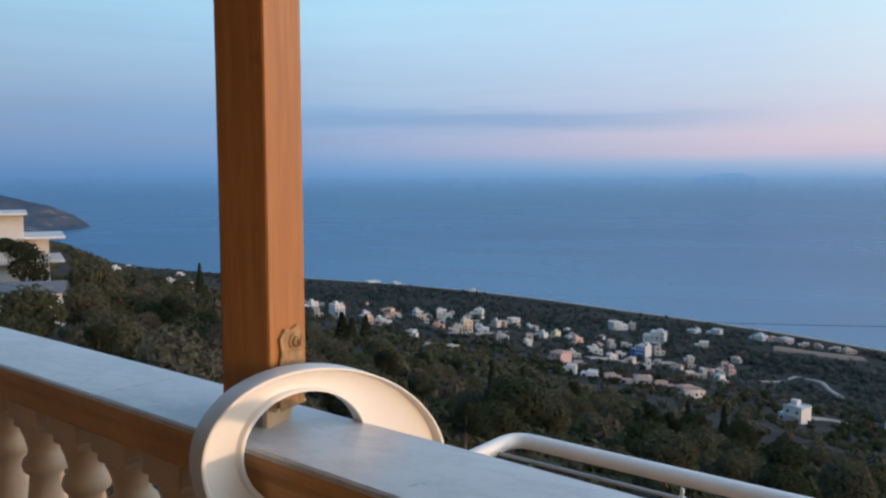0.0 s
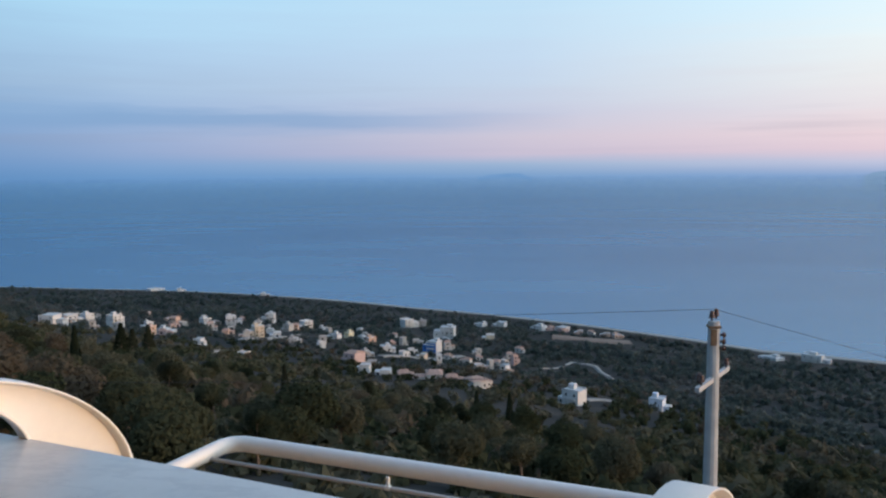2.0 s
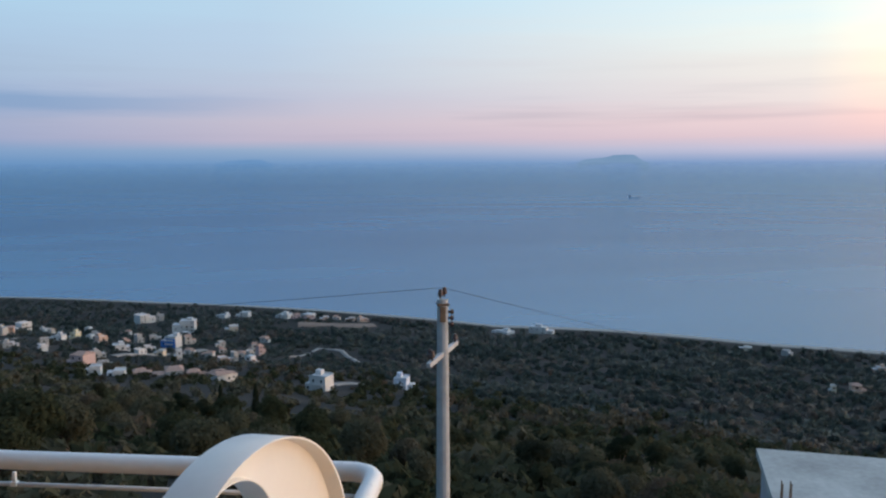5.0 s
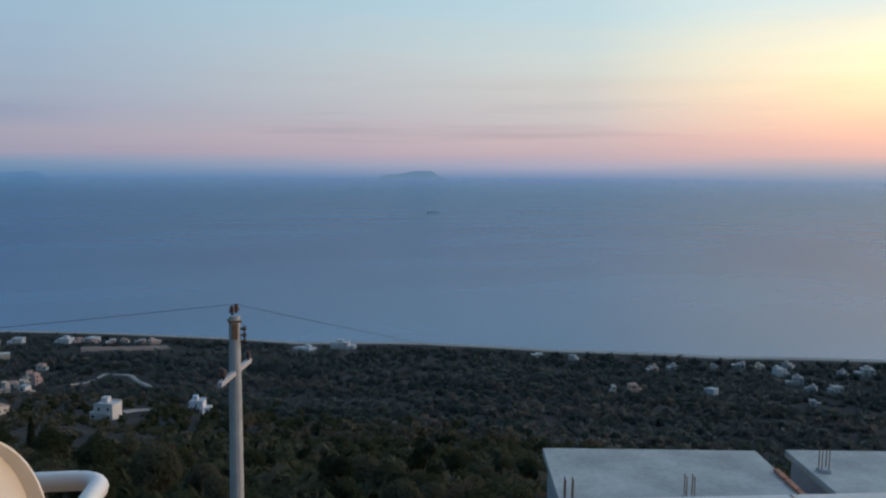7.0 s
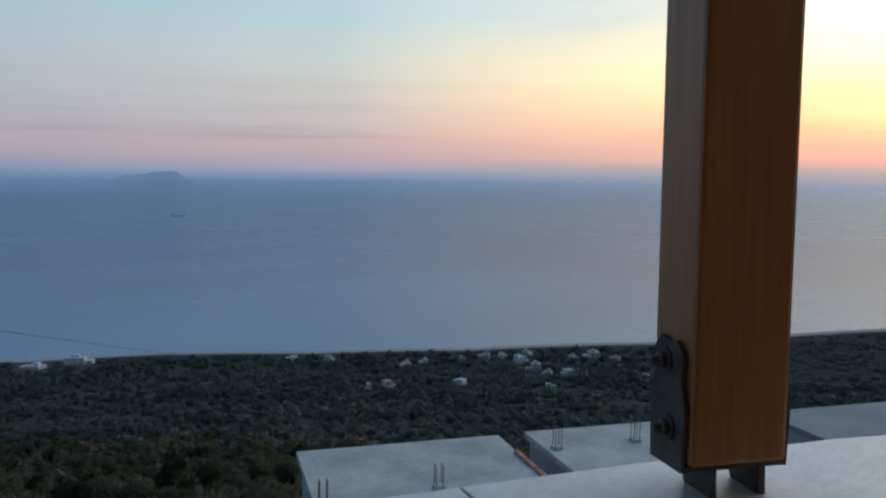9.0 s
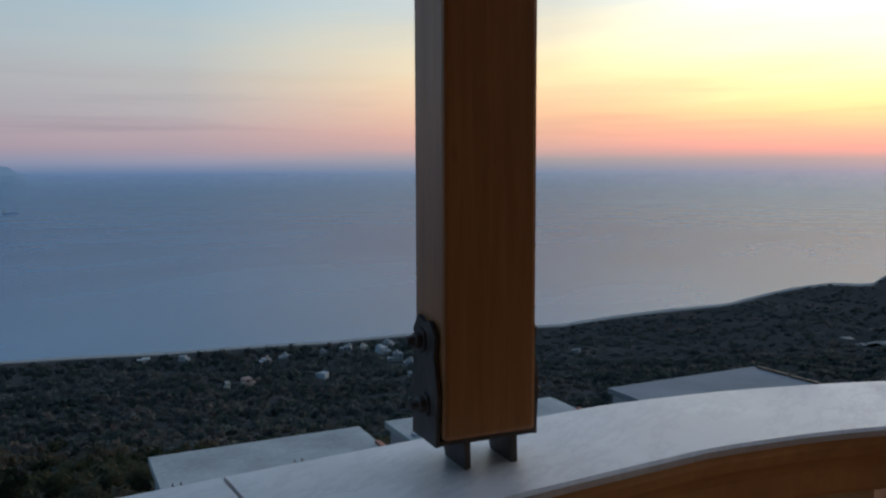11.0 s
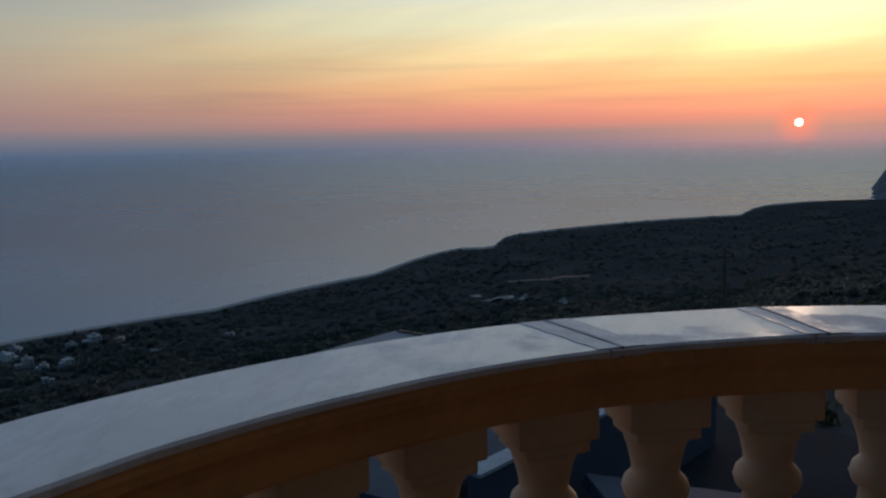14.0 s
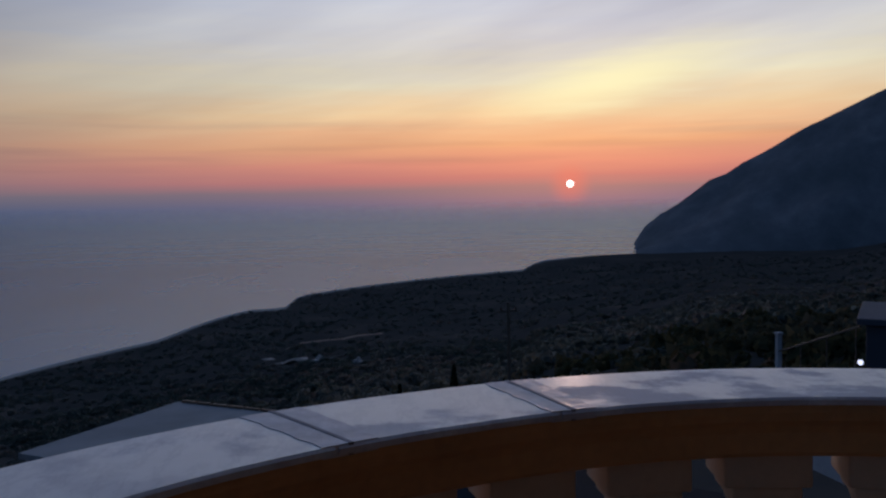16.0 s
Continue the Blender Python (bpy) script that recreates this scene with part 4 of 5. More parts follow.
def hillside_terrace():
    """A terrace up the slope: a boundary wall with a pale post, a rail and a lit lamp."""
    a, b = bearing(115.0, 21), bearing(125.4, 17)
    d = b - a
    ang = math.atan2(d.y, d.x)
    zb = EYE[2] - 21 * math.tan(radians(11.3))
    rail_end = bearing(119.6, 19.0, EYE[2] - 19.0 * math.tan(radians(8.25)))
    w = thing("terrace_wall", Matrix.Translation((*((a + b) / 2).xy, zb - 0.9)) @ Matrix.Rotation(ang, 4, "Z"), "dark stone terrace wall with a thin rail", "wall")
    part("masonry", box(bmesh.new(), (0, 0, 0), (d.length, 0.3, 1.9), 0.03), CONCRETE_WALL, w)
    hr = thing("stair_rail", Matrix(), "thin grey metal stair rail climbing beside a dark wall", "rail")
    lo = Vector((*a.xy, zb + 0.48))
    part("handrail", tube(bmesh.new(), [lo, lo.lerp(rail_end, 0.5), rail_end], 0.022, 8), STEEL, hr)
    for u in (0.3, 0.62, 0.95):
        q = lo.lerp(rail_end, u)
        part("baluster", tube(bmesh.new(), [q, q - Vector((0, 0, 1.1))], 0.012, 6), STEEL, hr)
    e = bearing(124.0, 18.6)
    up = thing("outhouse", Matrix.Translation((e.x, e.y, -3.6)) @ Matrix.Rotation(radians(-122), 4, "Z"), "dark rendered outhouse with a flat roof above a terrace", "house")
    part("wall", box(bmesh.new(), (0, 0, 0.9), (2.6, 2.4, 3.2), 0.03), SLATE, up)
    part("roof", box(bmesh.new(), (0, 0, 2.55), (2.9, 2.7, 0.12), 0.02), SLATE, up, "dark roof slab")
    bm = box(bmesh.new(), (0, 0, 0), (0.11, 0.11, 1.1), 0.015)
    box(bm, (0, 0, 0.56), (0.15, 0.15, 0.05), 0.01)
    g = part("gate_post", bm, CONCRETE_WALL)
    tagged(g, "pale painted gate post at the end of a wall", "post")
    g.matrix_basis = Matrix.Translation((*a.xy, zb + 0.35)) @ Matrix.Rotation(ang, 4, "Z")
    lp = bearing(119.6, 19.0, EYE[2] - 19.0 * math.tan(radians(10.4)))
    lamp = thing("garden_lamp", Matrix.Translation(lp), "small lit white lamp on a short stem", "lamp")
    part("stem", tube(bmesh.new(), [(0, 0, -1.2), (0, 0, -0.05)], 0.02, 8), STEEL, lamp)
    bm = bmesh.new()
    bmesh.ops.create_icosphere(bm, subdivisions=2, radius=0.055)
    part("globe", bm, LAMP, lamp, "glowing white globe", True)


LAMP = bpy.data.materials.new("lit_lamp_glass")
LAMP.use_nodes = True
k = Nodes(LAMP.node_tree)
k.add("ShaderNodeOutputMaterial", None, Surface=k.add("ShaderNodeEmission", None, Color=rgb(0.95, 0.97, 1.0), Strength=6.0).outputs[0])
hillside_terrace()


# ---- houses of the villages ----
PANE_ME = part("pane_master", box(bmesh.new(), (0, 0, 0), (1.0, 0.12, 1.0)), GLASS).data
bpy.data.objects.remove(bpy.data.objects["pane_master"])
WORDS = {"w": "white", "p": "peach", "b": "beige", "y": "pale yellow", "k": "pink", "g": "unpainted grey", "r": "off-white", "B": "blue and white", "V": "bluish white"}
HOUSES = []


ROOF_TILE = plain("faded_roof_tile", (0.34, 0.215, 0.165), 0.85, 0.3, 1.2, 0.2, 0.0, 5.0)
ROOF_PALE = plain("dusty_roof_screed", (0.47, 0.46, 0.45), 0.9, 0.22, 0.4, 0, 0, 2)


def hip_roof(bm, x, y, w, d, z, rise):
    v = [bm.verts.new(p) for p in ((x - w / 2, y - d / 2, z), (x + w / 2, y - d / 2, z), (x + w / 2, y + d / 2, z), (x - w / 2, y + d / 2, z), (x - w * 0.25, y, z + rise), (x + w * 0.25, y, z + rise))]
    for f in ((0, 1, 5, 4), (1, 2, 5), (2, 3, 4, 5), (3, 0, 4), (3, 2, 1, 0)):
        bm.faces.new([v[i] for i in f])


def house(az, d, w, h, tone):
    """A village house: a main block, a lower wing with a terrace, balconies, and a flat roof with parapets or faded tiles."""
    x, y, z = (float(v) for v in ground_at(az, d))
    rnd = random.Random(int(az * 100) + d)
    w *= 0.9 if az < 30 else 0.75
    deep = min(max(w * rnd.uniform(0.55, 0.85), 4.0), 10.0)
    floors = max(1, round(h / 2.8))
    if az > 30 and tone == "w" and rnd.random() < 0.6:
        tone = "g"
    tiled = tone in ("r", "k") or (tone == "p" and rnd.random() < 0.5)
    turn = -az + rnd.uniform(-42, 42)
    ob = thing("village_house", pose(x, y, z, 0, 0, turn), f"{WORDS[tone]} {'one' if floors == 1 else 'several'}-storey village house with a {'tiled' if tiled else 'flat'} roof", "house", "village houses")
    hh = h / floors
    paint = HOUSE_PAINT[tone if tone != "B" else "w"]
    lid = ROOF_TILE if tiled else HOUSE_PAINT["g"] if tone == "g" else ROOF_PALE
    side = rnd.choice((-1, 1))
    main_w = w * rnd.uniform(0.58, 0.74)
    mx = side * (w - main_w) / 2
    wing_h = max(hh * (floors - 1), hh * 0.72) * rnd.uniform(0.9, 1.05)
    wing_w, wing_d = w - main_w, deep * rnd.uniform(0.6, 0.95)
    wx, wy = -side * main_w / 2, rnd.uniform(-0.2, 0.2) * deep
    part("wall", box(bmesh.new(), (mx, 0, h / 2 - 1.0), (main_w, deep, h + 2.0), 0.05), paint, ob)
    part("wing", box(bmesh.new(), (wx, wy, wing_h / 2 - 1.0), (wing_w, wing_d, wing_h + 2.0), 0.05), HOUSE_PAINT["B"] if tone == "B" else paint, ob)
    bm = bmesh.new()
    if tiled:
        hip_roof(bm, mx, 0, main_w + 0.7, deep + 0.7, h, 1.2)
    else:
        box(bm, (mx, 0, h + 0.08), (main_w + 0.3, deep + 0.3, 0.18), 0.03)
    part("roof", bm, lid, ob)
    bm = bmesh.new()
    if tiled:
        hip_roof(bm, wx, wy, wing_w + 0.5, wing_d + 0.5, wing_h, 0.7)
    else:
        box(bm, (wx, wy, wing_h + 0.08), (wing_w + 0.2, wing_d + 0.2, 0.16), 0.03)
    part("wing_roof", bm, lid, ob)
    if not tiled:
        for sy in (-1, 1):
            part("parapet", box(bmesh.new(), (mx, sy * (deep / 2 - 0.1), h + 0.42), (main_w, 0.18, 0.5)), paint, ob)
        if w > 7 and rnd.random() < 0.6:
            part("stair_head", box(bmesh.new(), (mx + main_w * rnd.uniform(-0.22, 0.22), deep * 0.15, h + 1.1), (main_w * 0.36, deep * 0.4, 1.9), 0.04), paint, ob)
    for f in range(1, floors):
        part("balcony_slab", box(bmesh.new(), (mx, -deep / 2 - 0.5, f * hh), (main_w * rnd.uniform(0.7, 1.0), 1.1, 0.16), 0.02), HOUSE_PAINT["r"], ob)
        part("balcony_front", box(bmesh.new(), (mx, -deep / 2 - 1.0, f * hh + 0.5), (main_w * 0.7, 0.08, 0.8)), paint, ob)
    if tone == "B":
        part("front_panel", box(bmesh.new(), (mx, -deep / 2 - 0.06, h * 0.45), (main_w * 0.9, 0.1, h * 0.8), 0.01), HOUSE_PAINT["B"], ob, "bright blue painted front")
    cols = max(1, min(3, int(main_w / 3)))
    for f in range(floors):
        for c in range(cols):
            if rnd.random() < 0.25:
                continue
            o = new("window", PANE_ME)
            o.parent = ob
            o.matrix_basis = Matrix.Translation((mx + (c + 0.5) / cols * main_w - main_w / 2, -deep / 2 - 0.01, f * hh + hh * 0.5)) @ Matrix.Diagonal((rnd.choice((0.8, 1.0, 1.5)), 0.5, min(hh * 0.42, 1.2), 1))
    o = new("window", PANE_ME)
    o.parent = ob
    o.matrix_basis = Matrix.Translation((wx, wy - wing_d / 2 - 0.01, wing_h * 0.5)) @ Matrix.Diagonal((1.0, 0.5, 1.0, 1))
    HOUSES.append((x, y, max(w, deep) * 0.7))


house(-30.62, 597, 16.6, 8.1, "w")
house(-29.48, 682, 13.3, 5.9, "w")
house(-28.76, 701, 12.3, 5.4, "w")
house(-26.90, 632, 13.2, 10.3, "w")
house(-25.04, 646, 9.0, 4.2, "w")
house(-23.84, 587, 12.3, 3.5, "w")
house(-23.19, 682, 9.5, 6.3, "p")
house(-21.16, 697, 12.1, 6.8, "w")
house(-21.67, 473, 7.3, 3.1, "w")
house(-19.42, 713, 14.9, 7.7, "w")
house(-18.07, 575, 12.5, 7.2, "b")
house(-17.11, 746, 13.0, 8.1, "w")
house(-16.68, 602, 9.2, 3.3, "w")
house(-15.43, 673, 9.4, 5.1, "p")
house(-14.65, 717, 14.0, 7.8, "w")
house(-18.74, 403, 6.8, 2.7, "g")
house(-20.69, 343, 4.6, 2.2, "g")
house(-12.63, 605, 10.5, 3.7, "w")
house(-11.70, 651, 9.1, 5.4, "y")
house(-10.21, 583, 10.0, 5.9, "p")
house(-11.42, 437, 12.5, 6.3, "k")
house(-10.64, 360, 6.8, 3.0, "w")
house(-9.92, 446, 7.9, 2.7, "g")
house(-8.88, 547, 11.1, 3.7, "w")
house(-9.27, 355, 7.7, 2.2, "w")
house(-7.64, 355, 7.9, 2.9, "k")
house(-6.04, 361, 13.4, 3.7, "r")
house(-4.20, 347, 8.0, 2.9, "k")
house(-2.43, 347, 12.6, 4.1, "r")
house(-7.35, 775, 16.4, 7.3, "w")
house(-6.47, 780, 10.0, 5.1, "g")
house(-4.85, 698, 19.7, 9.2, "w")
house(-5.78, 582, 14.1, 7.7, "B")
house(-6.73, 622, 9.0, 3.5, "g")
house(-2.33, 793, 12.3, 3.0, "w")
house(-0.97, 793, 14.5, 4.8, "w")
house(-1.78, 684, 11.7, 4.2, "b")
house(0.14, 531, 6.2, 7.3, "k")
house(1.74, 782, 16.5, 4.3, "w")
house(3.33, 784, 15.4, 3.9, "w")
house(4.06, 330, 11.1, 6.4, "w")
house(10.13, 358, 9.4, 5.6, "V")
house(19.88, 709, 23.0, 5.5, "w")
house(17.17, 705, 19.7, 2.3, "w")
house(40.30, 543, 11.5, 5.4, "p")
house(38.81, 538, 5.3, 4.8, "b")
house(45.29, 564, 11.1, 3.4, "w")
house(49.65, 662, 13.8, 5.4, "w")
house(50.46, 629, 15.7, 5.5, "g")
house(51.46, 611, 10.2, 3.7, "w")
house(52.85, 615, 12.8, 3.7, "w")
house(51.75, 549, 9.2, 3.0, "w")
house(36.09, 671, 10.3, 3.7, "w")
house(47.01, 683, 13.2, 3.0, "w")
house(54.49, 692, 17.2, 5.2, "w")
house(33.50, 679, 12.3, 2.6, "b")
house(42.77, 653, 10.9, 2.8, "g")
house(-41.64, 602, 10.6, 3.2, "w")
house(-40.58, 1042, 14.6, 4.0, "w")
house(-37.30, 983, 15.2, 3.7, "w")
house(-36.97, 468, 5.8, 2.5, "w")
house(-38.03, 491, 5.5, 2.2, "w")
house(-24.36, 1149, 24.2, 2.5, "w")
house(-22.78, 1130, 12.7, 2.5, "w")
house(-17.30, 1057, 13.3, 2.3, "w")
house(83.90, 590, 12.0, 2.8, "g")
house(86.71, 554, 9.8, 2.2, "g")
house(58.31, 617, 8.5, 2.2, "g")
house(63.25, 651, 8.1, 2.2, "g")



def smaller_houses():
    """The many small houses and sheds between the larger ones of the village."""
    rnd = random.Random(23)
    made = 0
    while made < 58:
        az = rnd.uniform(-30, 1)
        d = float(np.interp(az, (-30, -12, 1), (690, 600, 560))) + rnd.uniform(-110, 120)
        x, y, _ = ground_at(az, d)
        if all((x - a) ** 2 + (y - b) ** 2 > (r + 4.5) ** 2 for a, b, r in HOUSES):
            house(round(az, 2), int(d), rnd.uniform(5, 9), rnd.choice((3.0, 3.2, 5.8)), rnd.choice("wwgggbpkrr"))
            made += 1
    for az, d in ((3.53, 778), (4.54, 769), (5.44, 772), (6.35, 763), (7.25, 758), (2.52, 783), (41.42, 638), (48.22, 682), (50.05, 699), (53.29, 683), (56.14, 684), (45.48, 671)):
        house(az, d, rnd.uniform(7, 12), rnd.choice((3.0, 3.4)), rnd.choice("wbpkr"))


smaller_houses()


def lane(points, width, name, label, mat):
    """A ribbon laid along the ground through (bearing, distance) points."""
    az = np.interp(np.linspace(0, 1, 40), np.linspace(0, 1, len(points)), [p[0] for p in points])
    d = np.interp(np.linspace(0, 1, 40), np.linspace(0, 1, len(points)), [p[1] for p in points])
    x, y, z = ground_at(az, d)
    p = np.stack([x, y], -1)
    t = np.gradient(p, axis=0)
    t /= np.linalg.norm(t, axis=1, keepdims=True)
    q = np.stack([-t[:, 1], t[:, 0]], -1) * width / 2
    v = np.concatenate([np.column_stack([p + q, z + 0.45]), np.column_stack([p - q, z + 0.45]), np.column_stack([p + q * 1.2, z - 1.2]), np.column_stack([p - q * 1.2, z - 1.2])])
    i = np.arange(39)
    top = np.stack([i, i + 1, i + 41, i + 40], -1)
    left = np.stack([i + 80, i + 81, i + 1, i], -1)
    right = np.stack([i + 40, i + 41, i + 121, i + 120], -1)
    tagged(new(name, fast_mesh(name, v, np.concatenate([top, left, right])[:, ::-1], mat)), label, "road", kind="structure")
    for a, b in p[::2]:
        HOUSES.append((float(a), float(b), width * 0.5 + 4.0))


DUST = plain("pale_dusty_track", (0.25, 0.225, 0.20), 0.95, 0.2, 0.2, 0, 0, 2)
SOIL = plain("bare_reddish_soil", (0.17, 0.115, 0.085), 0.95, 0.25, 0.08, 0, 0, 1)
lane(((1.92, 524), (4.13, 591), (5.74, 572), (6.85, 519)), 3.2, "road_1", "pale winding track on the slope", DUST)
lane(((4.94, 348), (7.76, 374)), 5, "road_2", "pale lane beside a white house", DUST)
lane(((-9.45, 498), (-6.63, 526), (-3.62, 561)), 6, "road_3", "pale lane below the village", DUST)
lane(((-19.00, 513), (-16.79, 581), (-15.18, 624)), 6, "road_4", "pale lane through the village", DUST)
lane(((2.72, 727), (5.54, 727), (8.16, 733)), 24, "road_5", "bare reddish ground near the shore", SOIL)
lane(((80.35, 722), (82.87, 644), (85.38, 601)), 9, "road_6", "pale bare patch on the plain", DUST)
lane(((80.85, 804), (84.38, 786), (88.40, 809)), 8, "road_7", "pale bare strip on the plain", SOIL)


def hillside_house():
    """The nearer pale house up the slope, and the grey-roofed shed by it."""
    p = bearing(-47.8, 104)
    ob = thing("hillside_house", pose(p.x, p.y, 0, 0, 0, 47), "pale cream house with overhanging flat roof slabs among trees", "house")
    part("upper_wall", box(bmesh.new(), (-2.4, 3.5, -4.25), (8.6, 7.0, 2.5), 0.04), HOUSE_PAINT["r"], ob)
    part("lower_wall", box(bmesh.new(), (-1.0, 4.0, -10.2), (10.8, 8.0, 8.8), 0.04), HOUSE_PAINT["r"], ob)
    for z, x1, x0 in ((-2.88, 2.3, -6.8), (-5.6, 6.1, -7.2), (-8.3, 5.9, -7.2)):
        part("roof_slab", box(bmesh.new(), ((x0 + x1) / 2, 3.4, z), (x1 - x0, 9.4, 0.28), 0.04), HOUSE_PAINT["w"], ob)
    q = bearing(-46.5, 92)
    sh = thing("shed", pose(q.x, q.y, -12.5, 0, 0, 38), "low shed with a grey pitched roof and white gable", "shed")
    part("wall", box(bmesh.new(), (0, 0, 0.6), (6.0, 4.0, 3.6), 0.03), HOUSE_PAINT["w"], sh)
    bm = bmesh.new()
    v = [bm.verts.new(c) for c in ((-3.3, -2.4, 2.3), (3.3, -2.4, 2.3), (3.3, 2.4, 2.3), (-3.3, 2.4, 2.3), (-3.3, 0, 3.3), (3.3, 0, 3.3))]
    for f in ((0, 1, 5, 4), (2, 3, 4, 5), (1, 2, 5), (3, 0, 4), (3, 2, 1, 0)):
        bm.faces.new([v[i] for i in f])
    part("roof", bm, plain("grey_sheet_roof", (0.115, 0.12, 0.13), 0.7, 0.3, 2.0, 0.2), sh, "grey sheet roof")


hillside_house()


# ---- ship ----
def ship():
    p = bearing(26.1, 3000)
    p.z = SEA + 140 * (1000 / 2900) ** 2
    ob = thing("cargo_ship", pose(p.x, p.y, p.z, 0, 0, -20) @ Matrix.Scale(0.8, 4), "small haze-paled cargo ship far out at sea", "ship")
    bm = bmesh.new()
    hull = [(-29, 0), (-27, -4), (22, -4), (30, 0), (22, 4), (-27, 4)]
    lo = [bm.verts.new((x * 0.94, y * 0.8, -1)) for x, y in hull]
    hi = [bm.verts.new((x, y, 4.5)) for x, y in hull]
    bm.faces.new(lo[::-1])
    bm.faces.new(hi)
    for i in range(6):
        bm.faces.new((lo[i], lo[(i + 1) % 6], hi[(i + 1) % 6], hi[i]))
    # pale blue-white hull, haze put into its paint
    part("hull", bm, HOUSE_PAINT["V"], ob)
    part("deckhouse", box(bmesh.new(), (-22, 0, 7.5), (8, 6, 6), 0.2), CONCRETE_WALL, ob)


ship()


# ---- trees ----
def lobes(rnd, r, tall):
    out = []
    for k in range(rnd.randint(5, 8)):
        a, q = rnd.uniform(0, 6.283), rnd.uniform(0.15, 0.62) * r
        out.append((Vector((q * math.cos(a), q * math.sin(a), tall * rnd.uniform(0.45, 0.82))), r * rnd.uniform(0.36, 0.58), rnd.uniform(0.65, 0.95)))
    out.append((Vector((0, 0, tall * 0.72)), r * 0.6, 0.85))
    return out


def leaf_points(rnd, ls, count):
    for _ in range(count):
        c, r, sq = rnd.choice(ls)
        v = Vector((rnd.gauss(0, 1), rnd.gauss(0, 1), rnd.gauss(0, 1) + 0.25)).normalized()
        yield c + Vector((v.x * r, v.y * r, v.z * r * sq)) * rnd.uniform(0.72, 1.08), v


def near_tree(seed, r, tall, mat, count, label, cat):
    """Trunk with limbs and a crown of many small leaf clumps."""
    rnd = random.Random(seed)
    ob = thing("tree", Matrix(), label, cat, "trees on the slope")
    ls = lobes(rnd, r, tall)
    bm = bmesh.new()
    fork = Vector((rnd.uniform(-0.15, 0.15), rnd.uniform(-0.15, 0.15), tall * 0.3))
    tube(bm, [(0, 0, -0.8), (0.03, 0, tall * 0.14), fork], [r * 0.11, r * 0.085, r * 0.07], 7)
    for c, rr, _ in ls:
        tube(bm, [fork, fork.lerp(c, 0.55) + Vector((0, 0, -0.1)), c], [r * 0.055, r * 0.035, r * 0.012], 5)
    part("trunk", bm, BARK, ob)
    vs, fs = [], []
    for p, nrm in leaf_points(rnd, ls, count):
        s = r * rnd.uniform(0.04, 0.085)
        t = (nrm + Vector((rnd.uniform(-1, 1), rnd.uniform(-1, 1), rnd.uniform(-1, 1))) * 0.8).normalized()
        a = t.orthogonal().normalized()
        a = Matrix.Rotation(rnd.uniform(0, 6.28), 3, t) @ a
        b = t.cross(a)
        i = len(vs)
        vs += [p - a * s * 0.9 - b * s * 0.5, p - a * s * 0.7 + b * s * 0.6, p + a * s * 1.1 + t * s * 0.3]
        fs.append((i, i + 1, i + 2))
    me = fast_mesh("crown", np.array(vs), np.array(fs), mat, np.zeros(len(vs)))
    new("crown", me).parent = ob
    return ob


def cypress(seed):
    rnd = random.Random(seed)
    ob = thing("cypress", Matrix(), "slim dark cypress tree", "tree", "trees on the slope")
    part("trunk", tube(bmesh.new(), [(0, 0, -0.6), (0, 0, 1.0), (0, 0, 5)], [0.16, 0.13, 0.05], 7), BARK, ob)
    vs, fs = [], []
    for _ in range(700):
        z = rnd.uniform(0.4, 8.0)
        rad = 0.95 * math.sin(min(1, (z + 0.4) / 2.4) * 1.45) * (1 - max(0, z - 2.4) / 6.0) ** 0.8 * rnd.uniform(0.75, 1.1)
        a = rnd.uniform(0, 6.283)
        p = Vector((rad * math.cos(a), rad * math.sin(a), z))
        u = Vector((-math.sin(a), math.cos(a), 0)) * 0.16
        w = Vector((math.cos(a) * 0.12, math.sin(a) * 0.12, 0.42))
        i = len(vs)
        vs += [p - u, p + u, p + w]
        fs.append((i, i + 1, i + 2))
    new("crown", fast_mesh("crown", np.array(vs), np.array(fs), LEAF_DARK, np.zeros(len(vs)))).parent = ob
    return ob


def clear_of_houses(x, y, extra=1.0):
    return all((x - hx) ** 2 + (y - hy) ** 2 > (hr + extra) ** 2 for hx, hy, hr in HOUSES)


def row_of_houses(x, y):
    q = Vector((x - 14.66, y - 20.78, 0))
    return -4 < q.dot(ROW) < 30 and -3 < q.dot(TO_HILL) < 12


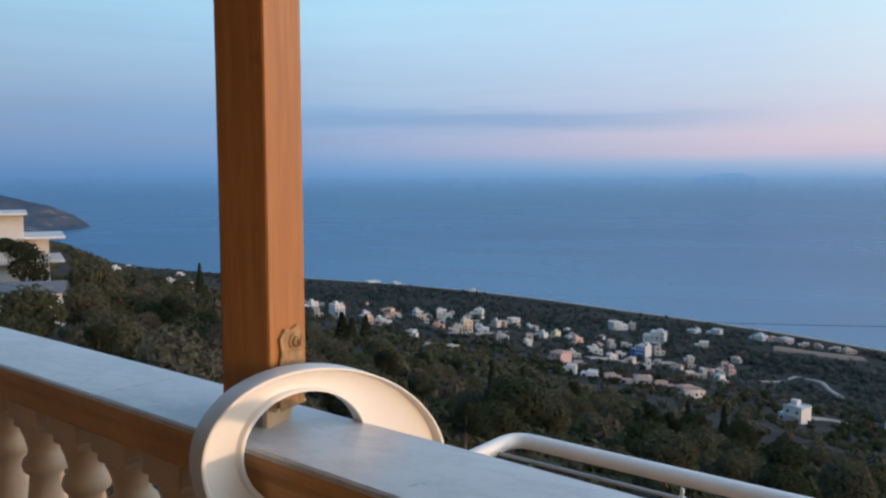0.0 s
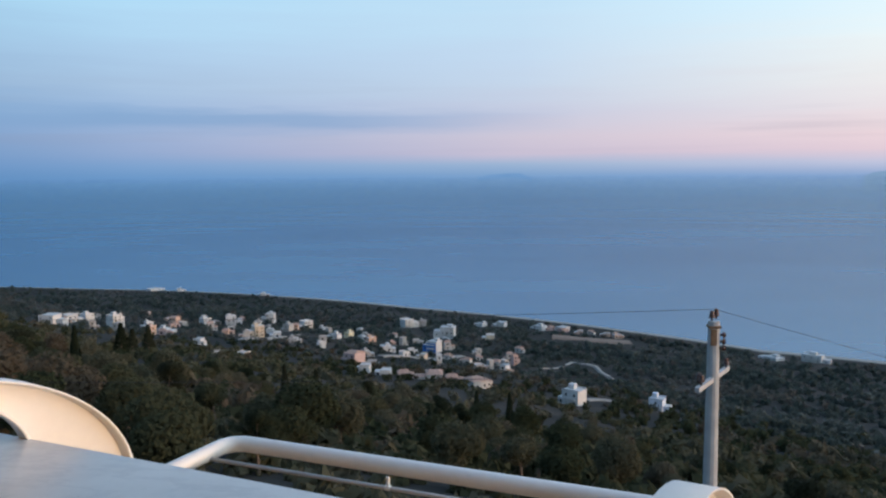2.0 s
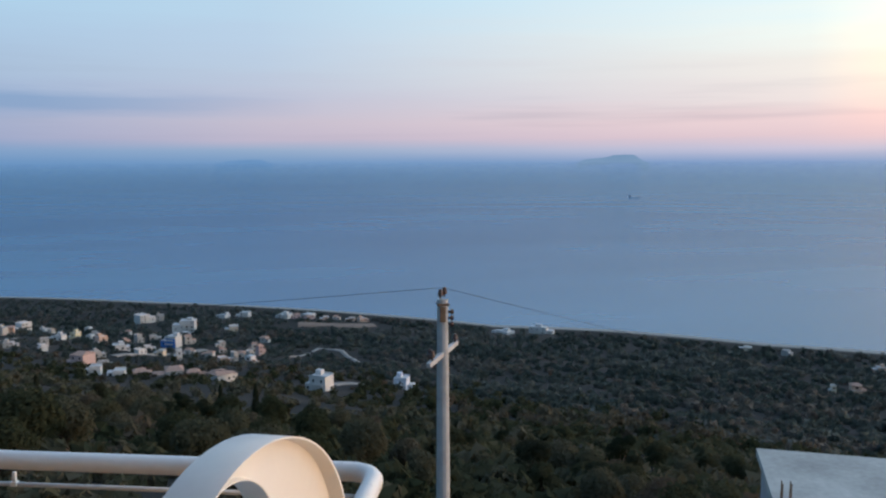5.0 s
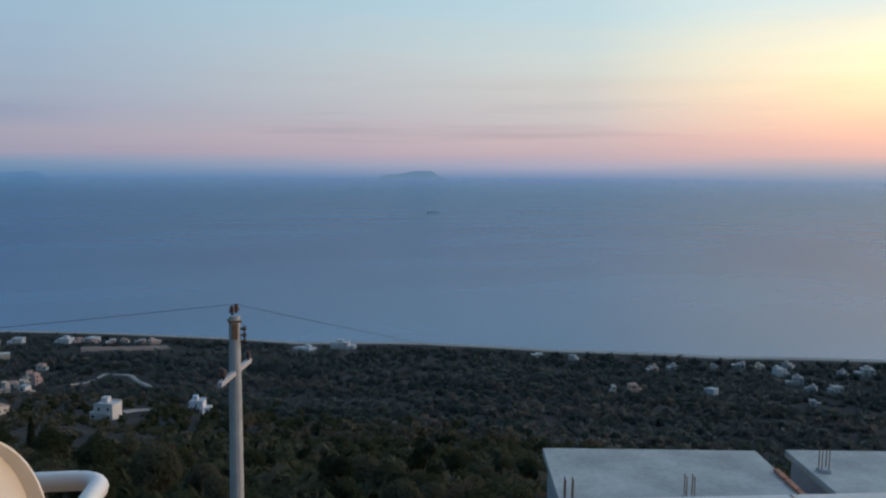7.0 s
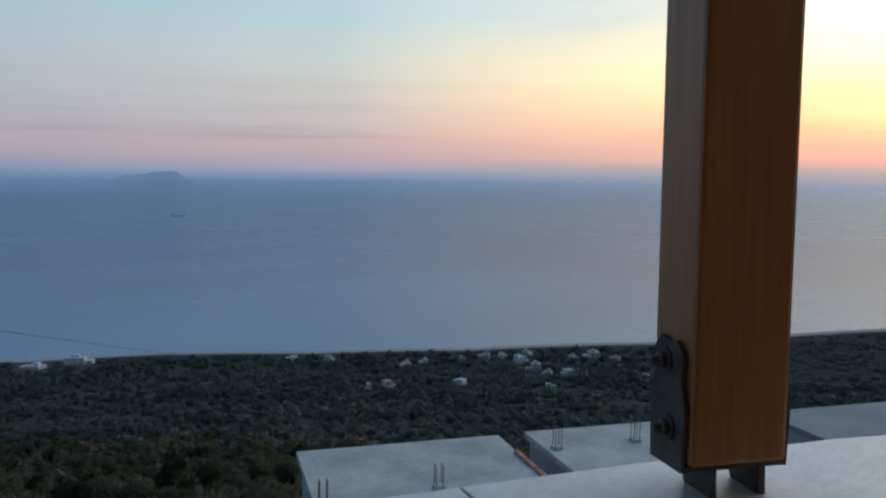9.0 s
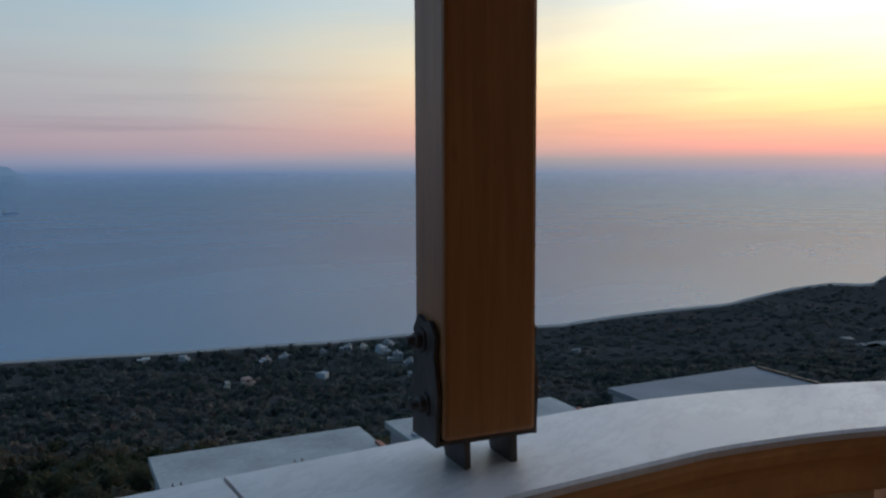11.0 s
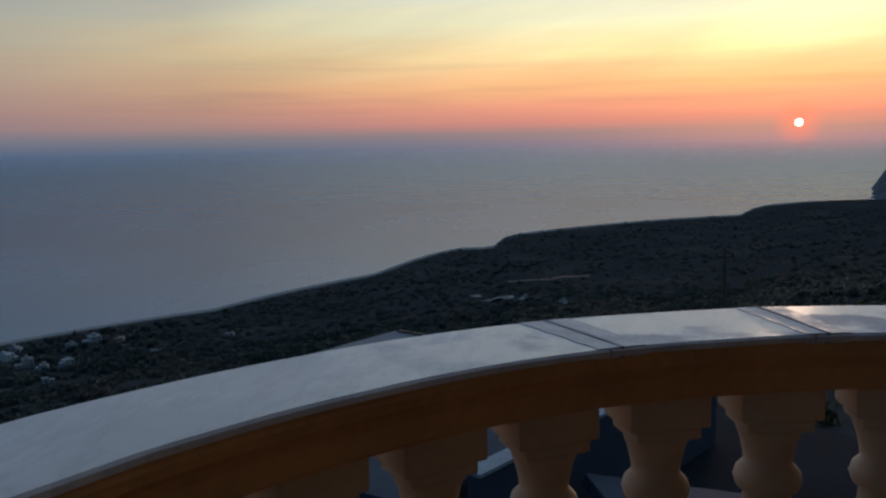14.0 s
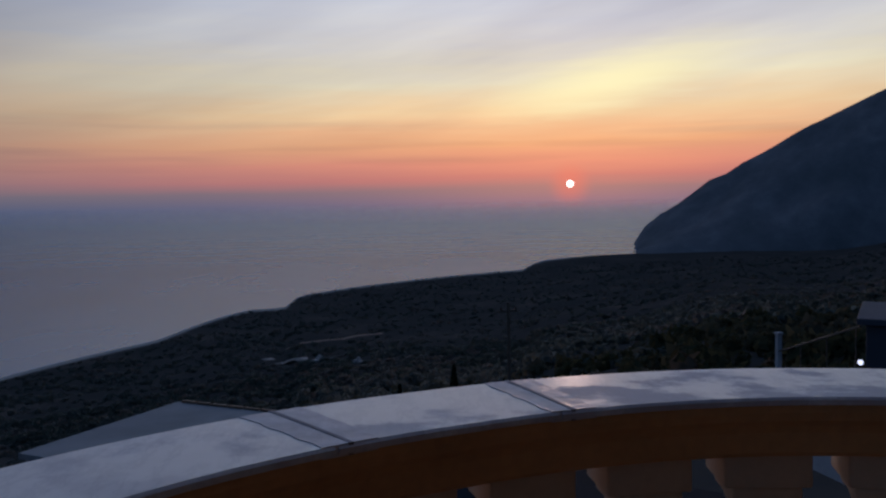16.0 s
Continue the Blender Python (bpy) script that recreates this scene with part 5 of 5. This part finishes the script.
def plant():
    rnd = random.Random(11)
    kinds = [near_tree(100 + k, rnd.uniform(2.0, 3.0), rnd.uniform(4.0, 5.6), LEAF, 4000, "grey-green olive tree with a loose rounded crown", "tree") for k in range(5)]
    kinds += [near_tree(200 + k, rnd.uniform(1.7, 2.4), rnd.uniform(5.0, 6.5), LEAF_DARK, 3600, "dark green bushy tree with an uneven crown", "tree") for k in range(2)]
    kinds.append(cypress(5))
    used, placed, tries = set(), [], 0
    while len(placed) < 305 and tries < 12000:
        tries += 1
        az = rnd.uniform(-56, -24) if rnd.random() < 0.4 else rnd.uniform(-24, 100)
        yard_side = az > 52
        d = (22 if az < -24 else 42) + 145 * rnd.random() ** 0.75
        x, y, z = (float(v) for v in ground_at(az, d))
        if (yard_side and d < 34) or row_of_houses(x, y) or not clear_of_houses(x, y) or (abs(x - 4.07) < 2.4 and y < 19):
            continue
        if any((x - a) ** 2 + (y - b) ** 2 < (9 if d > 60 else 5) for a, b in placed):
            continue
        if z + 5 > EYE[2] - d * math.tan(radians(6.0)):
            continue
        r = rnd.random()
        k = 7 if r > 0.975 else rnd.choice((5, 6)) if r > 0.78 else rnd.randint(0, 4)
        k = 3 if k == 7 and az < -38 else k
        low = 0.45 if -48.4 < az < -44.2 and 55 < d < 93 else 1.0
        m = pose(x, y, z, 0, 0, rnd.uniform(0, 360))
        s = rnd.uniform(0.75, 1.25) * min(1.0, 0.5 + d / 130) * low
        if k in used:
            o = copy_thing(kinds[k], m)
        else:
            o, _ = kinds[k], used.add(k)
            o.matrix_basis = m
        o.scale = (s, s, s * rnd.uniform(0.9, 1.15))
        placed.append((x, y))
    # single trees that stand out: kind, bearing, elevations of foot and top
    for k, az, low, high in ((7, -36.2, -8.6, -5.9), (7, -16.2, -16.0, -12.9), (7, -26.7, -11.8, -9.5), (7, -26.0, -11.7, -9.9), (7, -25.0, -11.6, -9.7), (2, -38.9, -10.2, -6.6)):
        d = min(range(45, 420, 3), key=lambda q: abs(math.degrees(math.atan2(float(ground_at(az, float(q))[2]) - EYE[2], q)) - low))
        d = 82 if az < -45 else d
        x, y, z = (float(v) for v in ground_at(az, float(d)))
        tall = d * (math.tan(radians(high)) - math.tan(radians(low))) / (8.2 if k == 7 else 4.2)
        m = pose(x, y, z - (0 if k == 7 else 1.4 * tall), 0, 0, 40 * k)
        if k in used:
            o = copy_thing(kinds[k], m)
        else:
            o, _ = kinds[k], used.add(k)
            o.matrix_basis = m
        wide = tall * (1.9 if -30 < az < -20 else 1.0)
        o.scale = (wide, wide, tall)
    # two tall trees before the house up the slope: kind, bearing, distance, elevation of the top
    for k, az, d, high in ((6, -46.9, 98.0, -3.75), (0, -42.9, 96.0, -5.1)):
        x, y, z = (float(v) for v in ground_at(az, d))
        crown = max(v.co.z for c in kinds[k].children for v in c.data.vertices)
        tall = (EYE[2] + d * math.tan(radians(high)) - z) / crown
        o = copy_thing(kinds[k], pose(x, y, z, 0, 0, 70 * k))
        o.scale = (min(tall, 1.5), min(tall, 1.5), tall)
    for k, o in enumerate(kinds):
        if k not in used:
            x, y, z = (float(v) for v in ground_at(20 + k, 120))
            o.matrix_basis = pose(x, y, z)


plant()


def far_woods():
    """Woods and scrub down to the shore: many crowns of loose clumps in one mesh."""
    rng = np.random.default_rng(7)
    count = 32000
    az = rng.uniform(-60, 124, count * 2)
    dc = 1.36 * np.interp(az, COAST_AZ, COAST_D)
    d = 60 + (np.minimum(dc - 40, 1900) - 60) * rng.random(count * 2) ** 0.62
    extra = rng.random(count * 2) < 0.22
    az = np.where(extra, rng.uniform(58, 124, count * 2), az)
    d = np.where(extra, 44 + 560 * np.sqrt(rng.random(count * 2)), d)
    close = rng.random(count * 2) < 0.11
    az = np.where(close, rng.uniform(-58, 45, count * 2), az)
    d = np.where(close, 24 + 105 * np.sqrt(rng.random(count * 2)), d)
    x, y, z = ground_at(az, d)
    patch = np.sin(x * 0.031 + 1.1 * np.sin(y * 0.021)) * np.cos(y * 0.027 + 0.8 * np.sin(x * 0.017)) + 0.5 * np.sin(x * 0.09 + y * 0.07)
    keep = patch + rng.normal(0, 0.5, len(x)) > np.interp(az, (40, 70), (-1.15, -0.5))
    q = np.stack([x - 14.66, y - 20.78], -1)
    along, across = q @ np.array(ROW.xy), q @ np.array(TO_HILL.xy)
    keep &= ~((along > -4) & (along < 30) & (across > -3) & (across < 14))
    for hx, hy, hr in HOUSES:
        keep &= (x - hx) ** 2 + (y - hy) ** 2 > (hr + 1.0) ** 2
        # leave the fronts of houses open towards the hill
        t = np.hypot(hx, hy)
        fx, fy = hx * (1 - 14 / t), hy * (1 - 14 / t)
        keep &= (x - fx) ** 2 + (y - fy) ** 2 > (hr * 0.9) ** 2
    keep &= ~((d < 150) & (az > -50) & (az < 100) & (rng.random(len(x)) < 0.3))
    keep &= ~((d < 130) & (az < -40))
    x, y, z, d, az = (v[keep][:count] for v in (x, y, z, d, az))
    shore = 1.36 * np.interp(az, COAST_AZ, COAST_D) - d
    leaves = 40
    tmpl = []
    for k in range(6):
        rnd = random.Random(40 + k)
        ls = lobes(rnd, 1.0, 1.55)
        vs = []
        for p, nrm in leaf_points(rnd, ls, leaves):
            t = (nrm + Vector((rnd.uniform(-1, 1), rnd.uniform(-1, 1), rnd.uniform(-1, 1))) * 0.55).normalized()
            a = t.orthogonal().normalized()
            a = Matrix.Rotation(rnd.uniform(0, 6.28), 3, t) @ a
            b = t.cross(a)
            s = rnd.uniform(0.28, 0.50)
            vs += [p - a * s, p + b * s * 0.9, p + a * s * 0.8 - b * s * 0.6]
        tmpl.append(np.array(vs))
    tmpl = np.array(tmpl)
    n_ = len(x)
    size = np.interp(az, (0, 25), (1.0, 1.22)) * rng.uniform(1.5, 3.1, n_) * np.where(rng.random(n_) < 0.3, 0.6, 1.0) * np.clip(d / 500, 1.0, 1.35) * np.interp(d, (24, 70, 130), (0.38, 0.6, 1.0)) * np.interp(shore, (30, 220), (0.75, 1.0))
    turn = rng.uniform(0, 6.283, n_)
    v = tmpl[rng.integers(0, 6, n_)]
    c, s = np.cos(turn)[:, None], np.sin(turn)[:, None]
    tallness = rng.uniform(0.75, 1.25, n_) * np.where(az > 60, np.interp(d, (200, 700), (1.0, 0.6)), 1.0)
    X = (v[..., 0] * c - v[..., 1] * s) * size[:, None] + x[:, None]
    Y = (v[..., 0] * s + v[..., 1] * c) * size[:, None] + y[:, None]
    Z = v[..., 2] * (size * tallness)[:, None] + z[:, None] - 0.55 * size[:, None]
    verts = np.stack([X, Y, Z], -1).reshape(-1, 3)
    clump = 0.5 + 0.36 * np.sin(x * 0.02 + 2) * np.cos(y * 0.024) + 0.15 * np.sin(x * 0.007 + y * 0.011) + 0.16 * np.sin(d * 0.055 + 2.0 * np.sin(az * 0.09)) + rng.normal(0, 0.13, n_)
    tint = np.repeat(np.clip(clump, 0, 0.999), v.shape[1])
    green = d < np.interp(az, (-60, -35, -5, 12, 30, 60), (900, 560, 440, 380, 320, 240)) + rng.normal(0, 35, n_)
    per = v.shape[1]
    for pick, name, mat, label in ((green, "woods", LEAF, "dusky green olive groves on the upper slope"), (~green, "scrub", LEAF_FAR, "haze-greyed scrub and groves down to the shore")):
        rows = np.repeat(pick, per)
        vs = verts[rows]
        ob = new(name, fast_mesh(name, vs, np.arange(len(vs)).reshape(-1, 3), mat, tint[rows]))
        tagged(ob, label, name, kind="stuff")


far_woods()
